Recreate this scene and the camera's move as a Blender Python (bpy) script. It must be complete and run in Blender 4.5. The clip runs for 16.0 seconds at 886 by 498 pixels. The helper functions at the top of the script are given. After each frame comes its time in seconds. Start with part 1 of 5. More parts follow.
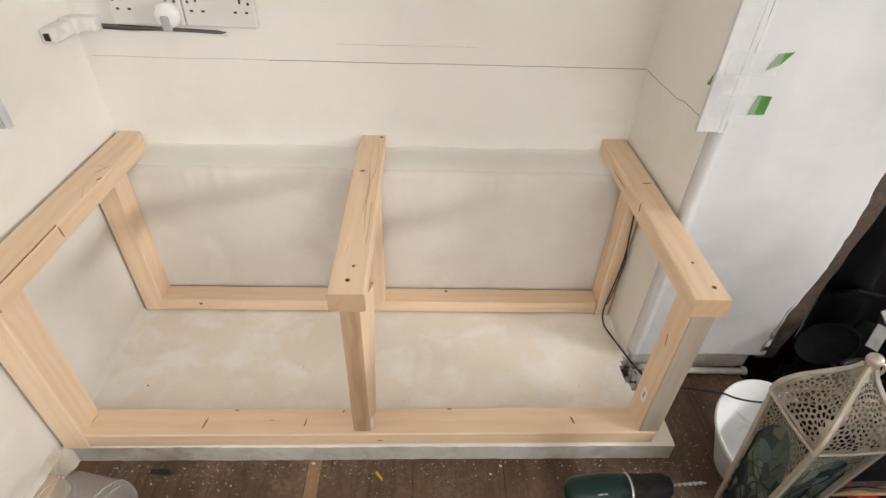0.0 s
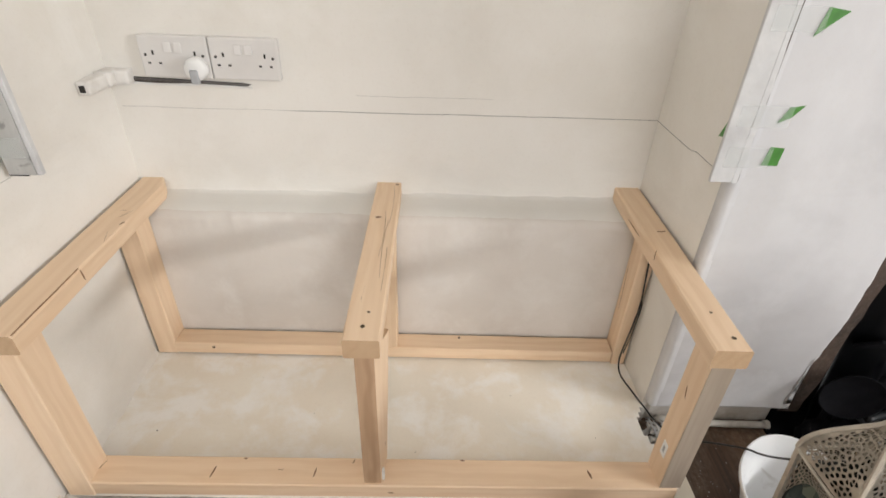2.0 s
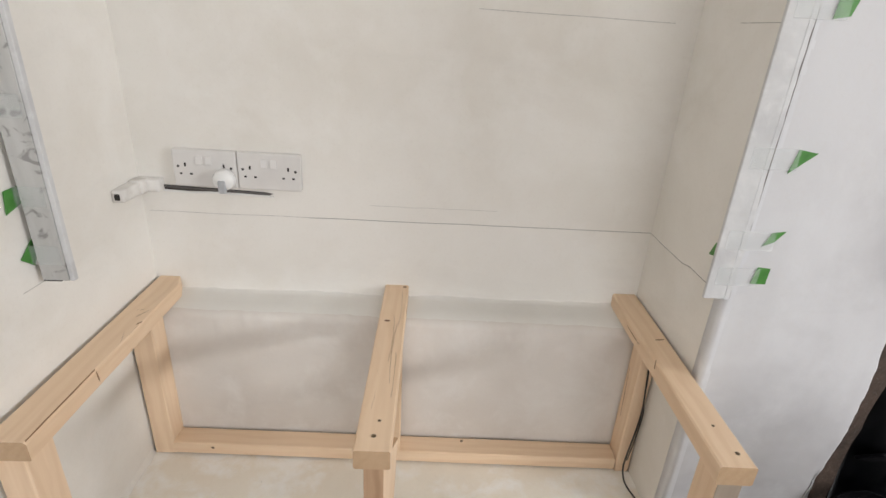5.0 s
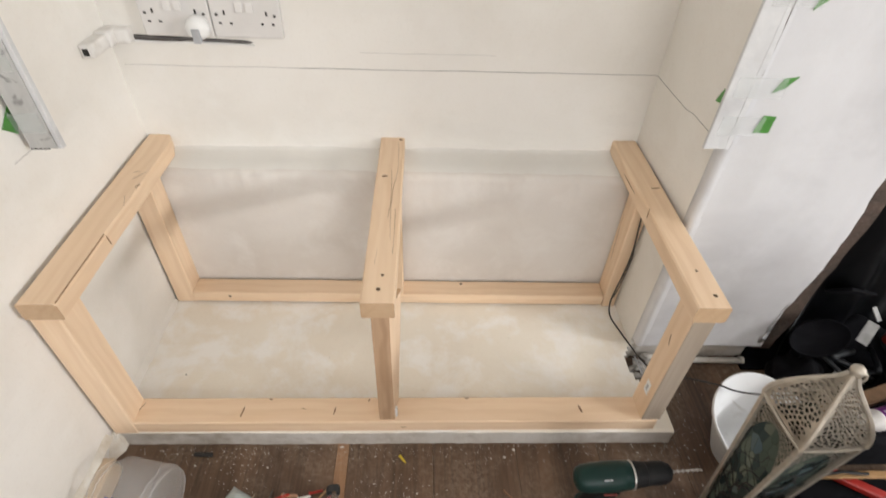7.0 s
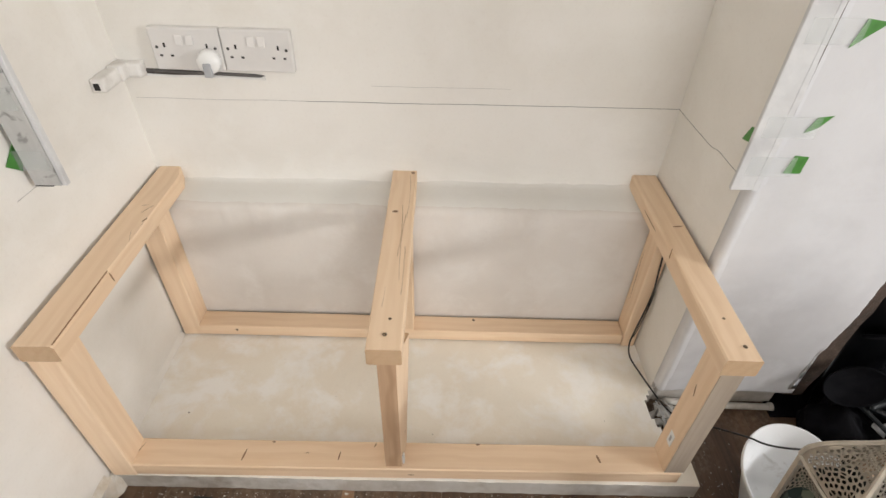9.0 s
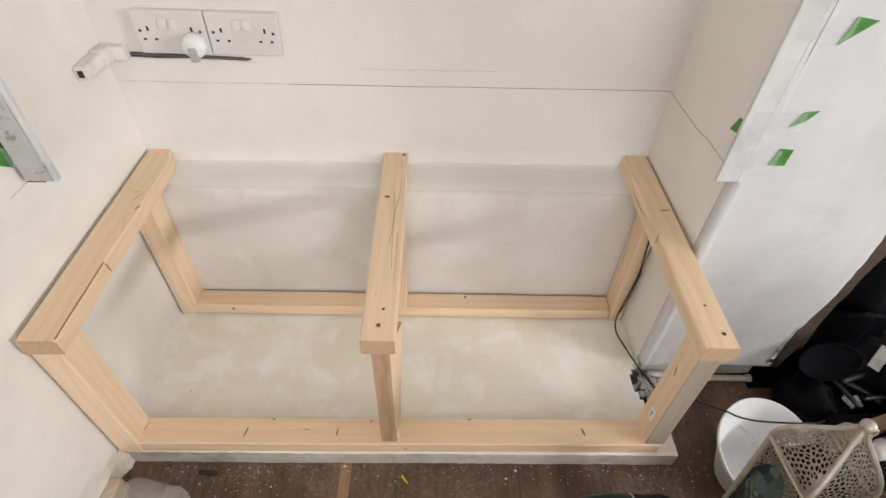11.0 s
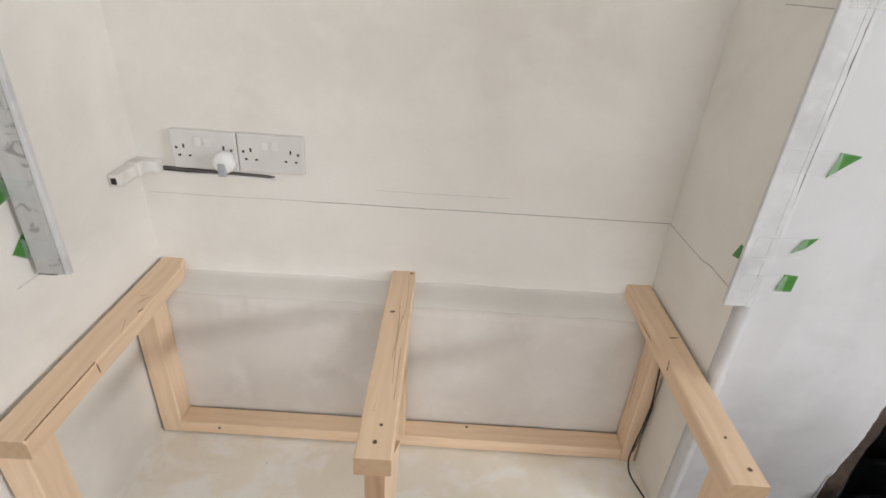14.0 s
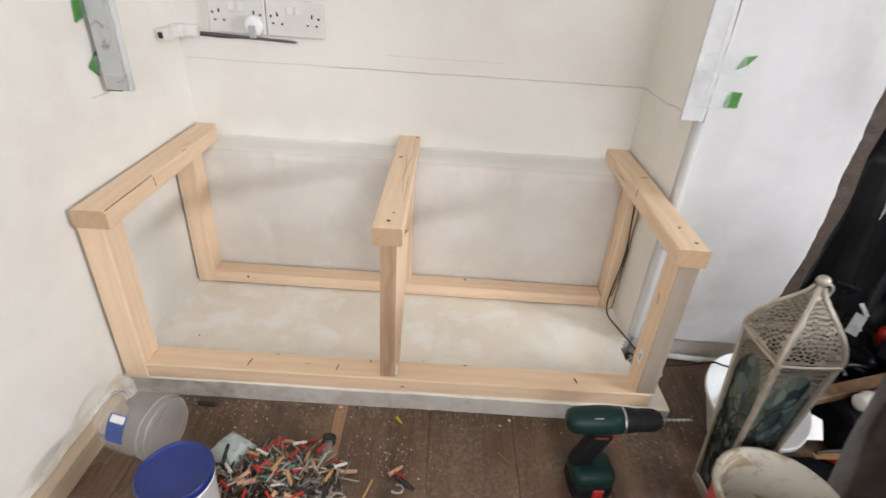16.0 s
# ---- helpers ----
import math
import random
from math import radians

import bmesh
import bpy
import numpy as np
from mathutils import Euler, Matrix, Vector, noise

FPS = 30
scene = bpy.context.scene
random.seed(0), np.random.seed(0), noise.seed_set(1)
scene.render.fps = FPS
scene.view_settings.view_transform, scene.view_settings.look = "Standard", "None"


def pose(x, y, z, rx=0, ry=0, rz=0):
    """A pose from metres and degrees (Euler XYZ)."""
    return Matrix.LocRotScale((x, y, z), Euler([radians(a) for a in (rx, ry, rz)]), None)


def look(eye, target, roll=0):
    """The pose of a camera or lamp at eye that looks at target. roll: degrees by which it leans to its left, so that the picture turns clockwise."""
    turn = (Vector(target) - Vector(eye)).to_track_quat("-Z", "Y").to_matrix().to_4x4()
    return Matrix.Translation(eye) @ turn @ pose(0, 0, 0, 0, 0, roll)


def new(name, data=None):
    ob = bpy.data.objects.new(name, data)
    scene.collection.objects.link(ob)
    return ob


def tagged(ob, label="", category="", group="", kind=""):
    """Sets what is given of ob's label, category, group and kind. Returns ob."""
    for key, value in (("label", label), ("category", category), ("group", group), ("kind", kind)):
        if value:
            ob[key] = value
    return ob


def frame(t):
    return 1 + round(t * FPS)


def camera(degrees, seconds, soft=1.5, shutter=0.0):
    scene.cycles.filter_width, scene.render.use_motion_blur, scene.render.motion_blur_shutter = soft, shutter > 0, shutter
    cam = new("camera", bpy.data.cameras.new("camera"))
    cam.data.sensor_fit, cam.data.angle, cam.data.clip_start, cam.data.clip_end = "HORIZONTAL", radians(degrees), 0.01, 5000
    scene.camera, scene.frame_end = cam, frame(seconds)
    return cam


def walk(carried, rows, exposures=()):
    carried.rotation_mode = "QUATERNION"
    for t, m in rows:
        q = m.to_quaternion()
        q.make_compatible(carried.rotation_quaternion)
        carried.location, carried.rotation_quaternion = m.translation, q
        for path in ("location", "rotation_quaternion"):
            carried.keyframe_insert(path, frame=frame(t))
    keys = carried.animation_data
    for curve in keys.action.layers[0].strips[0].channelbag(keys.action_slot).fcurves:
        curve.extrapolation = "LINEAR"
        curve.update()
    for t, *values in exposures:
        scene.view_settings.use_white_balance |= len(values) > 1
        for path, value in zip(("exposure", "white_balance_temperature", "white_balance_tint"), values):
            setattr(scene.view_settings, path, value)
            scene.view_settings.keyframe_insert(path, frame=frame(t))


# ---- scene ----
cam = camera(81.6, 16.0, shutter=0.5)
EXPOSURES = [(0.0, -0.05, 6500, 10), (1.0, -0.04, 6480, 10), (2.0, -0.08, 6400, 10), (3.0, -0.25, 6330, 10), (5.5, -0.25, 6200, 10), (6.0, -0.18, 6290, 10), (6.5, 0.04, 6280, 10),
             (7.0, 0.02, 6350, 10), (7.5, -0.06, 6380, 10), (8.0, -0.07, 6420, 10), (12.5, -0.06, 6310, 10), (13.0, -0.10, 6350, 10), (13.5, -0.2, 6300, 10), (14.5, -0.29, 6100, 10), (15.0, -0.2, 6100, 10), (15.5, 0.0, 6050, 10), (16.0, 0.03, 6100, 10)]
PATH = [
    (0, (0.731, -1.165, 1.033), (0.827, 0.414, -0.191), 2.5),
    (0.5, (0.739, -1.153, 1.025), (0.842, 0.437, -0.185), 2.5),
    (1, (0.735, -1.152, 1.024), (0.83, 0.456, -0.161), 2.5),
    (1.5, (0.728, -1.156, 1.03), (0.806, 0.481, -0.115), 2.3),
    (2, (0.722, -1.165, 1.039), (0.776, 0.514, -0.047), 2.1),
    (2.5, (0.718, -1.175, 1.051), (0.754, 0.55, 0.04), 2.0),
    (3, (0.716, -1.186, 1.077), (0.734, 0.621, 0.221), 1.8),
    (3.2, (0.714, -1.19, 1.092), (0.727, 0.641, 0.287), 1.8),
    (5.3, (0.684, -1.187, 1.104), (0.77, 0.646, 0.309), 3.7),
    (5.5, (0.682, -1.188, 1.105), (0.781, 0.63, 0.276), 3.9),
    (6, (0.681, -1.179, 1.093), (0.813, 0.489, -0.002), 4.0),
    (6.5, (0.689, -1.176, 1.116), (0.819, 0.268, -0.262), 3.3),
    (7, (0.691, -1.169, 1.133), (0.779, 0.331, -0.188), 2.5),
    (7.5, (0.693, -1.127, 1.142), (0.729, 0.442, -0.097), 1.1),
    (8, (0.698, -1.117, 1.138), (0.719, 0.456, -0.097), 1.1),
    (8.5, (0.702, -1.112, 1.136), (0.723, 0.455, -0.106), 1.3),
    (9, (0.701, -1.112, 1.136), (0.727, 0.439, -0.126), 1.6),
    (9.5, (0.698, -1.115, 1.139), (0.733, 0.421, -0.142), 2.1),
    (9.7, (0.698, -1.116, 1.139), (0.737, 0.405, -0.159), 2.3),
    (12, (0.71, -1.064, 1.245), (0.773, 0.35, -0.168), 1.8),
    (12.5, (0.711, -1.067, 1.249), (0.778, 0.394, -0.116), 2.1),
    (13, (0.709, -1.076, 1.253), (0.763, 0.486, 0.005), 1.8),
    (13.5, (0.708, -1.091, 1.239), (0.733, 0.598, 0.169), 2.0),
    (14, (0.695, -1.112, 1.152), (0.726, 0.646, 0.2), 3.9),
    (14.5, (0.685, -1.16, 1.02), (0.668, 0.656, 0.184), 3.9),
    (15, (0.676, -1.223, 0.91), (0.678, 0.578, 0.04), 4.1),
    (15.5, (0.681, -1.286, 0.904), (0.728, 0.415, -0.146), 2.9),
    (16, (0.712, -1.431, 0.943), (0.741, 0.298, -0.06), 4.0),
]
walk(cam, [(t, look(eye, target, roll)) for t, eye, target, roll in PATH], EXPOSURES)

# ---- world and light ----
ROOM_X, ROOM_Y, ROOM_Z = 4.6, -4.2, 2.45
WIN_Y0, WIN_Y1, WIN_Z0, WIN_Z1 = -2.7, -1.5, 1.30, 1.70
REAR_X0, REAR_X1, REAR_Z0, REAR_Z1 = 0.3, 2.3, 0.9, 2.25
world = bpy.data.worlds.new("world")
scene.world = world
world.use_nodes = True
wn = world.node_tree
sky = wn.nodes.new("ShaderNodeTexSky")
sky.sky_type, sky.sun_disc = "NISHITA", False
sky.sun_elevation, sky.sun_rotation = radians(35), radians(200)
wn.links.new(sky.outputs[0], wn.nodes["Background"].inputs[0])
wn.nodes["Background"].inputs[1].default_value = 0.1

day = bpy.data.lights.new("window_daylight", "AREA")
day.shape, day.size, day.size_y, day.energy = "RECTANGLE", WIN_Y1 - WIN_Y0 - 0.1, WIN_Z1 - WIN_Z0 - 0.1, 88.0
day.color = (1.0, 0.985, 0.965)
lamp = new("window_daylight", day)
lamp.matrix_world = look((ROOM_X - 0.01, (WIN_Y0 + WIN_Y1) / 2, (WIN_Z0 + WIN_Z1) / 2), (0.0, -0.75, 0.75))
day2 = bpy.data.lights.new("rear_daylight", "AREA")
day2.shape, day2.size, day2.size_y, day2.energy = "RECTANGLE", REAR_X1 - REAR_X0 - 0.1, REAR_Z1 - REAR_Z0 - 0.1, 44.0
day2.color = (1.0, 0.985, 0.965)
lamp2 = new("rear_daylight", day2)
lamp2.matrix_world = look(((REAR_X0 + REAR_X1) / 2, ROOM_Y + 0.01, (REAR_Z0 + REAR_Z1) / 2), (0.9, -0.3, 0.7))


# ---- materials ----
class Nodes:
    """A small builder of node materials."""

    def __init__(self, name, rough=0.6, metal=0.0):
        self.mat = bpy.data.materials.new(name)
        self.mat.use_nodes = True
        self.tree = self.mat.node_tree
        self.shader = self.tree.nodes["Principled BSDF"]
        self.shader.inputs["Roughness"].default_value = rough
        self.shader.inputs["Metallic"].default_value = metal
        self.coord = self.add("ShaderNodeTexCoord").outputs["Object"]

    def add(self, kind, **values):
        node = self.tree.nodes.new(kind)
        for key, value in values.items():
            node.inputs[key.replace("_", " ")].default_value = value
        return node

    def link(self, a, b):
        self.tree.links.new(a, b)

    def world_coord(self):
        self.coord = self.add("ShaderNodeNewGeometry").outputs["Position"]
        return self

    def stretched(self, x, y, z):
        m = self.add("ShaderNodeMapping", Scale=(x, y, z))
        self.link(self.coord, m.inputs["Vector"])
        return m.outputs[0]

    def shifted(self, x, y, z):
        """Object coordinates, shifted at random from object to object."""
        info = self.add("ShaderNodeObjectInfo").outputs["Random"]
        vec = self.add("ShaderNodeVectorMath")
        vec.operation = "MULTIPLY_ADD"
        comb = self.add("ShaderNodeCombineXYZ")
        for n in range(3):
            self.link(info, comb.inputs[n])
        self.link(comb.outputs[0], vec.inputs[0])
        vec.inputs[1].default_value = (17.3, 0.21, 0.13)
        self.link(self.coord, vec.inputs[2])
        m = self.add("ShaderNodeMapping", Scale=(x, y, z))
        self.link(vec.outputs[0], m.inputs["Vector"])
        return m.outputs[0]

    def noise(self, scale, detail=4.0, vec=None, rough=0.55, warp=0.0):
        n = self.add("ShaderNodeTexNoise", Scale=scale, Detail=detail, Roughness=rough, Distortion=warp)
        self.link(self.coord if vec is None else vec, n.inputs["Vector"])
        return n.outputs[0]

    def ramp(self, fac, *stops):
        r = self.add("ShaderNodeValToRGB")
        while len(r.color_ramp.elements) < len(stops):
            r.color_ramp.elements.new(0.5)
        for e, (at, c) in zip(r.color_ramp.elements, stops):
            e.position, e.color = at, (*(c if isinstance(c, tuple) else (c,) * 3), 1)
        self.link(fac, r.inputs[0])
        return r.outputs[0]

    def mix(self, fac, a, b, mode="MIX"):
        m = self.add("ShaderNodeMix")
        m.data_type, m.blend_type = "RGBA", mode
        for value, slot in ((fac, m.inputs[0]), (a, m.inputs[6]), (b, m.inputs[7])):
            if isinstance(value, (int, float)):
                slot.default_value = value
            elif isinstance(value, tuple):
                slot.default_value = (*value, 1)
            else:
                self.link(value, slot)
        return m.outputs[2]

    def color(self, c):
        if isinstance(c, tuple):
            self.shader.inputs["Base Color"].default_value = (*c, 1)
        else:
            self.link(c, self.shader.inputs["Base Color"])
        return self

    def rough(self, fac, low, high):
        r = self.add("ShaderNodeMapRange")
        r.inputs[3].default_value, r.inputs[4].default_value = low, high
        self.link(fac, r.inputs[0])
        self.link(r.outputs[0], self.shader.inputs["Roughness"])
        return self

    def bump(self, height, strength=0.3, distance=0.002):
        b = self.add("ShaderNodeBump", Strength=strength, Distance=distance)
        self.link(height, b.inputs["Height"])
        self.link(b.outputs[0], self.shader.inputs["Normal"])
        return self


def make_plaster(name, base, dirt, patch, scale=1.0, amount=0.5, bump=0.35, soft=0.26, start=0.48):
    n = Nodes(name, 0.75).world_coord()
    large = n.noise(2.2 * scale, 5, warp=0.3)
    mid = n.noise(5 * scale, 7, rough=0.62, warp=0.25)
    fine = n.noise(140, 4)
    c = n.mix(n.ramp(large, (0.42, 0.0), (0.68, amount)), base, dirt)
    c = n.mix(n.ramp(mid, (start, 0.0), (start + soft, amount)), c, patch)
    c = n.mix(n.ramp(fine, (0.30, 0.08), (0.45, 0.0)), c, (0.55, 0.5, 0.43))
    smear = n.noise(1.0, 6, n.stretched(1.4 * scale, 1.4 * scale, 4.5 * scale), rough=0.65, warp=0.5)
    c = n.mix(n.ramp(smear, (0.56, 0.0), (0.78, 0.35 * amount)), c, tuple(x * 0.74 for x in base))
    n.color(c).rough(mid, 0.6, 0.9)
    h = n.mix(0.12, mid, fine)
    return n.bump(h, bump, 0.003).mat


WALL = make_plaster("wall_plaster", (0.83, 0.805, 0.76), (0.73, 0.695, 0.635), (0.86, 0.84, 0.805), 1.2, 0.75, 0.25)
LOWER = make_plaster("skim_plaster", (0.705, 0.663, 0.618), (0.62, 0.572, 0.522), (0.775, 0.745, 0.71), 1.7, 0.8, 0.4)
LEDGE_TOP = make_plaster("ledge_plaster", (0.77, 0.75, 0.71), (0.70, 0.67, 0.625), (0.80, 0.785, 0.755), 1.6, 0.45, 0.3)
SLAB = make_plaster("slab_plaster", (0.89, 0.842, 0.748), (0.83, 0.76, 0.65), (0.935, 0.92, 0.885), 1.5, 0.85, 0.25, 0.12, 0.50)
# Breast white lowered to grey, its dimmer light and soft shade put in colour.
BREAST = make_plaster("breast_shaded_paint", (0.625, 0.625, 0.64), (0.455, 0.45, 0.46), (0.67, 0.672, 0.685), 1.0, 0.95, 0.35)
BEAD = make_plaster("corner_filler", (0.68, 0.685, 0.705), (0.59, 0.595, 0.62), (0.74, 0.742, 0.755), 3.0, 0.7, 0.3)
# Grey for bare footing; on the slab's rim it paints shade over off-white.
CONCRETE_AND_SHADE = make_plaster("concrete_edge_shade", (0.50, 0.47, 0.43), (0.33, 0.285, 0.235), (0.60, 0.58, 0.55), 4.5, 0.95, 0.8)


def make_pine(name, light, dark, knot, figure=0.32):
    n = Nodes(name, 0.55)
    v = n.shifted(0.35, 1.0, 1.0)
    wave = n.add("ShaderNodeTexWave", Scale=16.0, Distortion=5.0, Detail=2.0, Detail_Scale=1.2)
    wave.wave_type, wave.rings_direction = "RINGS", "X"
    n.link(v, wave.inputs["Vector"])
    streak = n.noise(1.0, 5, n.shifted(3.0, 160.0, 160.0))
    broad = n.noise(1.0, 3, n.shifted(2.2, 14.0, 14.0), warp=0.8)
    c = n.mix(n.ramp(wave.outputs[0], (0.35, 0.0), (0.95, figure)), light, dark)
    c = n.mix(n.ramp(streak, (0.4, 0.0), (0.75, 0.36)), c, dark)
    pale = n.noise(1.0, 3, n.shifted(1.1, 9.0, 9.0), warp=0.5)
    c = n.mix(n.ramp(pale, (0.40, 0.0), (0.70, 0.55)), c, tuple(min(x * 1.06 + 0.02, 0.9) for x in light))
    c = n.mix(n.ramp(broad, (0.52, 0.0), (0.75, 0.45)), c, knot)
    n.color(c).rough(streak, 0.45, 0.7)
    return n.bump(streak, 0.25, 0.001).mat


PINE = make_pine("pine", (0.81, 0.615, 0.43), (0.68, 0.47, 0.29), (0.745, 0.515, 0.315), 0.34)
PINE_OLD = make_pine("weathered_pine", (0.50, 0.335, 0.21), (0.33, 0.20, 0.11), (0.45, 0.29, 0.175), 0.6)
PINE_GREY = make_pine("greyed_pine", (0.38, 0.315, 0.25), (0.28, 0.225, 0.17), (0.34, 0.275, 0.21))


def plain(name, color, rough=0.5, metal=0.0, vary=0.12, scale=30.0, bump=0.1, gloss=0.5):
    """A mostly plain coating with slight blotches and fine relief."""
    n = Nodes(name, rough, metal)
    n.shader.inputs["Specular IOR Level"].default_value = gloss
    a, b = n.noise(scale, 4), n.noise(scale * 9, 3)
    dull = tuple(x * (1 - vary * 2) for x in color)
    n.color(n.mix(n.ramp(a, (0.35, 0.0), (0.7, 1.0)), color, dull))
    n.rough(a, max(rough - 0.12, 0.03), min(rough + 0.12, 1))
    return n.bump(b, bump, 0.001).mat


STREAK = plain("resin_streak", (0.33, 0.185, 0.095), 0.6, 0, 0.2, 200)
KNOT = plain("knot_brown", (0.24, 0.125, 0.065), 0.6, 0, 0.2, 200)
SCREW = plain("screw_steel", (0.20, 0.15, 0.10), 0.45, 0.8, 0.2, 300)
SOCKET_WHITE = plain("socket_plastic", (0.74, 0.72, 0.70), 0.35, 0, 0.05, 12)
SWITCH_WHITE = plain("switch_plastic", (0.78, 0.76, 0.74), 0.3, 0, 0.04, 12)
BRIGHT_WHITE = plain("bright_plastic", (0.84, 0.84, 0.83), 0.3, 0, 0.03, 12)
SLOT_BLACK = plain("slot_black", (0.02, 0.018, 0.016), 0.7)
SCREW_DARK = plain("dark_screw", (0.09, 0.085, 0.08), 0.45, 0.5)
GREY_PLASTIC = plain("grey_plastic", (0.42, 0.43, 0.45), 0.4)
PENCIL = plain("pencil_lead", (0.30, 0.28, 0.27), 0.6, 0, 0.3, 120)
FAINT = plain("faint_pencil", (0.66, 0.64, 0.605), 0.7, 0, 0.2, 120)
PALE_WIRE = plain("pale_wire", (0.58, 0.57, 0.55), 0.5)
CABLE = plain("cable_black", (0.018, 0.017, 0.017), 0.4)


# ---- building helpers ----
WM = {}


def thing(name, at=(0, 0, 0), label="", category="", group="", kind="", turn=0.0):
    ob = new(name)
    ob.empty_display_size = 0.05
    ob.matrix_basis = pose(*at, 0, 0, turn)
    WM[ob] = ob.matrix_basis.copy()
    return tagged(ob, label, category, group, kind)


def part(name, bm, material, parent=None, label="", m=None, smooth=False, kind="", category="", group=""):
    """Links bm as one mesh object. m: its place in the world; the bmesh is in that object's own axes."""
    data = bpy.data.meshes.new(name)
    bmesh.ops.recalc_face_normals(bm, faces=bm.faces)
    bm.to_mesh(data)
    bm.free()
    for mat in material if isinstance(material, (list, tuple)) else [material]:
        data.materials.append(mat)
    if smooth:
        data.shade_smooth()
    return place(name, data, parent, label, m, kind, category, group)


def place(name, data, parent=None, label="", m=None, kind="", category="", group=""):
    ob = new(name, data)
    m = Matrix() if m is None else m
    WM[ob] = m.copy()
    if parent is not None:
        ob.parent = parent
        m = WM[parent].inverted() @ m
    ob.matrix_basis = m
    return tagged(ob, label, category, group, kind)


def box(x0, x1, y0, y1, z0, z1, bevel=0.0, segments=1, bm=None):
    bm = bm or bmesh.new()
    made = bmesh.ops.create_cube(bm, size=1.0, matrix=Matrix.LocRotScale(((x0 + x1) / 2, (y0 + y1) / 2, (z0 + z1) / 2), None, (abs(x1 - x0), abs(y1 - y0), abs(z1 - z0))))
    if bevel:
        edges = list({e for v in made["verts"] for e in v.link_edges})
        bmesh.ops.bevel(bm, geom=edges, offset=bevel, segments=segments, affect="EDGES", profile=0.5)
    return bm


def lathe(profile, around=28, close=False):
    """A turned form from (radius, height) pairs."""
    bm = bmesh.new()
    rings = []
    for r, z in profile:
        if r < 1e-5:
            rings.append([bm.verts.new((0, 0, z))])
        else:
            rings.append([bm.verts.new((r * math.cos(a), r * math.sin(a), z)) for a in (2 * math.pi * k / around for k in range(around))])
    for a, b in zip(rings, rings[1:]):
        for k in range(around):
            j = (k + 1) % around
            ring = [a[k % len(a)], a[j % len(a)], b[j % len(b)], b[k % len(b)]]
            some = list(dict.fromkeys(ring))
            if len(some) > 2:
                bm.faces.new(some)
    return bm


def tube(points, radius, around=10, rounds=3):
    """A round cord along points, smoothed by Catmull-Rom."""
    pts = [Vector(p) for p in points]
    path = []
    for i in range(len(pts) - 1):
        p0, p1, p2, p3 = pts[max(i - 1, 0)], pts[i], pts[i + 1], pts[min(i + 2, len(pts) - 1)]
        for k in range(rounds):
            t = k / rounds
            path.append(0.5 * ((2 * p1) + (p2 - p0) * t + (2 * p0 - 5 * p1 + 4 * p2 - p3) * t * t + (3 * p1 - p0 - 3 * p2 + p3) * t ** 3))
    path.append(pts[-1])
    bm = bmesh.new()
    rings, side = [], None
    for i, p in enumerate(path):
        ahead = (path[min(i + 1, len(path) - 1)] - path[max(i - 1, 0)]).normalized()
        if side is None:
            side = ahead.orthogonal().normalized()
        side = (side - ahead * side.dot(ahead)).normalized()
        up = ahead.cross(side)
        r = radius[min(int(i / max(len(path) - 1, 1) * len(radius)), len(radius) - 1)] if isinstance(radius, (list, tuple)) else radius
        rings.append([bm.verts.new(p + r * (math.cos(a) * side + math.sin(a) * up)) for a in (2 * math.pi * k / around for k in range(around))])
    for a, b in zip(rings, rings[1:]):
        for k in range(around):
            bm.faces.new((a[k], a[(k + 1) % around], b[(k + 1) % around], b[k]))
    bm.faces.new(rings[0][::-1])
    bm.faces.new(rings[-1])
    return bm


def prism(outline, depth):
    """An outline in x and z, pulled back by depth along y."""
    bm = bmesh.new()
    front = [bm.verts.new((x, 0, z)) for x, z in outline]
    back = [bm.verts.new((x, depth, z)) for x, z in outline]
    bm.faces.new(front)
    bm.faces.new(back[::-1])
    for k in range(len(front)):
        j = (k + 1) % len(front)
        bm.faces.new((front[j], front[k], back[k], back[j]))
    return bm


def sheet(x0, x1, z0, z1, step, wave, deep=0.0):
    """A slightly uneven plate in x and z that faces -y; wave is the size of its unevenness."""
    bm = bmesh.new()
    nx, nz = max(int((x1 - x0) / step), 1), max(int((z1 - z0) / step), 1)
    grid = []
    for i in range(nx + 1):
        row = []
        for k in range(nz + 1):
            x, z = x0 + (x1 - x0) * i / nx, z0 + (z1 - z0) * k / nz
            row.append(bm.verts.new((x, wave * noise.noise((x * 3.1, deep, z * 3.1)), z)))
        grid.append(row)
    for i in range(nx):
        for k in range(nz):
            bm.faces.new((grid[i][k], grid[i + 1][k], grid[i + 1][k + 1], grid[i][k + 1]))
    return bm


# ---- the shell of the room ----
ALCOVE_X, BREAST_Y, LEDGE_Z, SLAB_Z = 1.252, -0.35, 0.441, 0.050
OPEN_X0, OPEN_X1, OPEN_Z = 1.606, 2.55, 0.98
LEFT_X = 0.007

part("wall_left", box(-0.15, LEFT_X, ROOM_Y, 0.15, 0, ROOM_Z), WALL, None, "white painted plaster wall", kind="structure")
part("wall_back", box(0.0, ALCOVE_X + 0.02, 0.0, 0.15, 0, ROOM_Z), WALL, None, "white painted plaster back wall of the alcove", kind="structure")

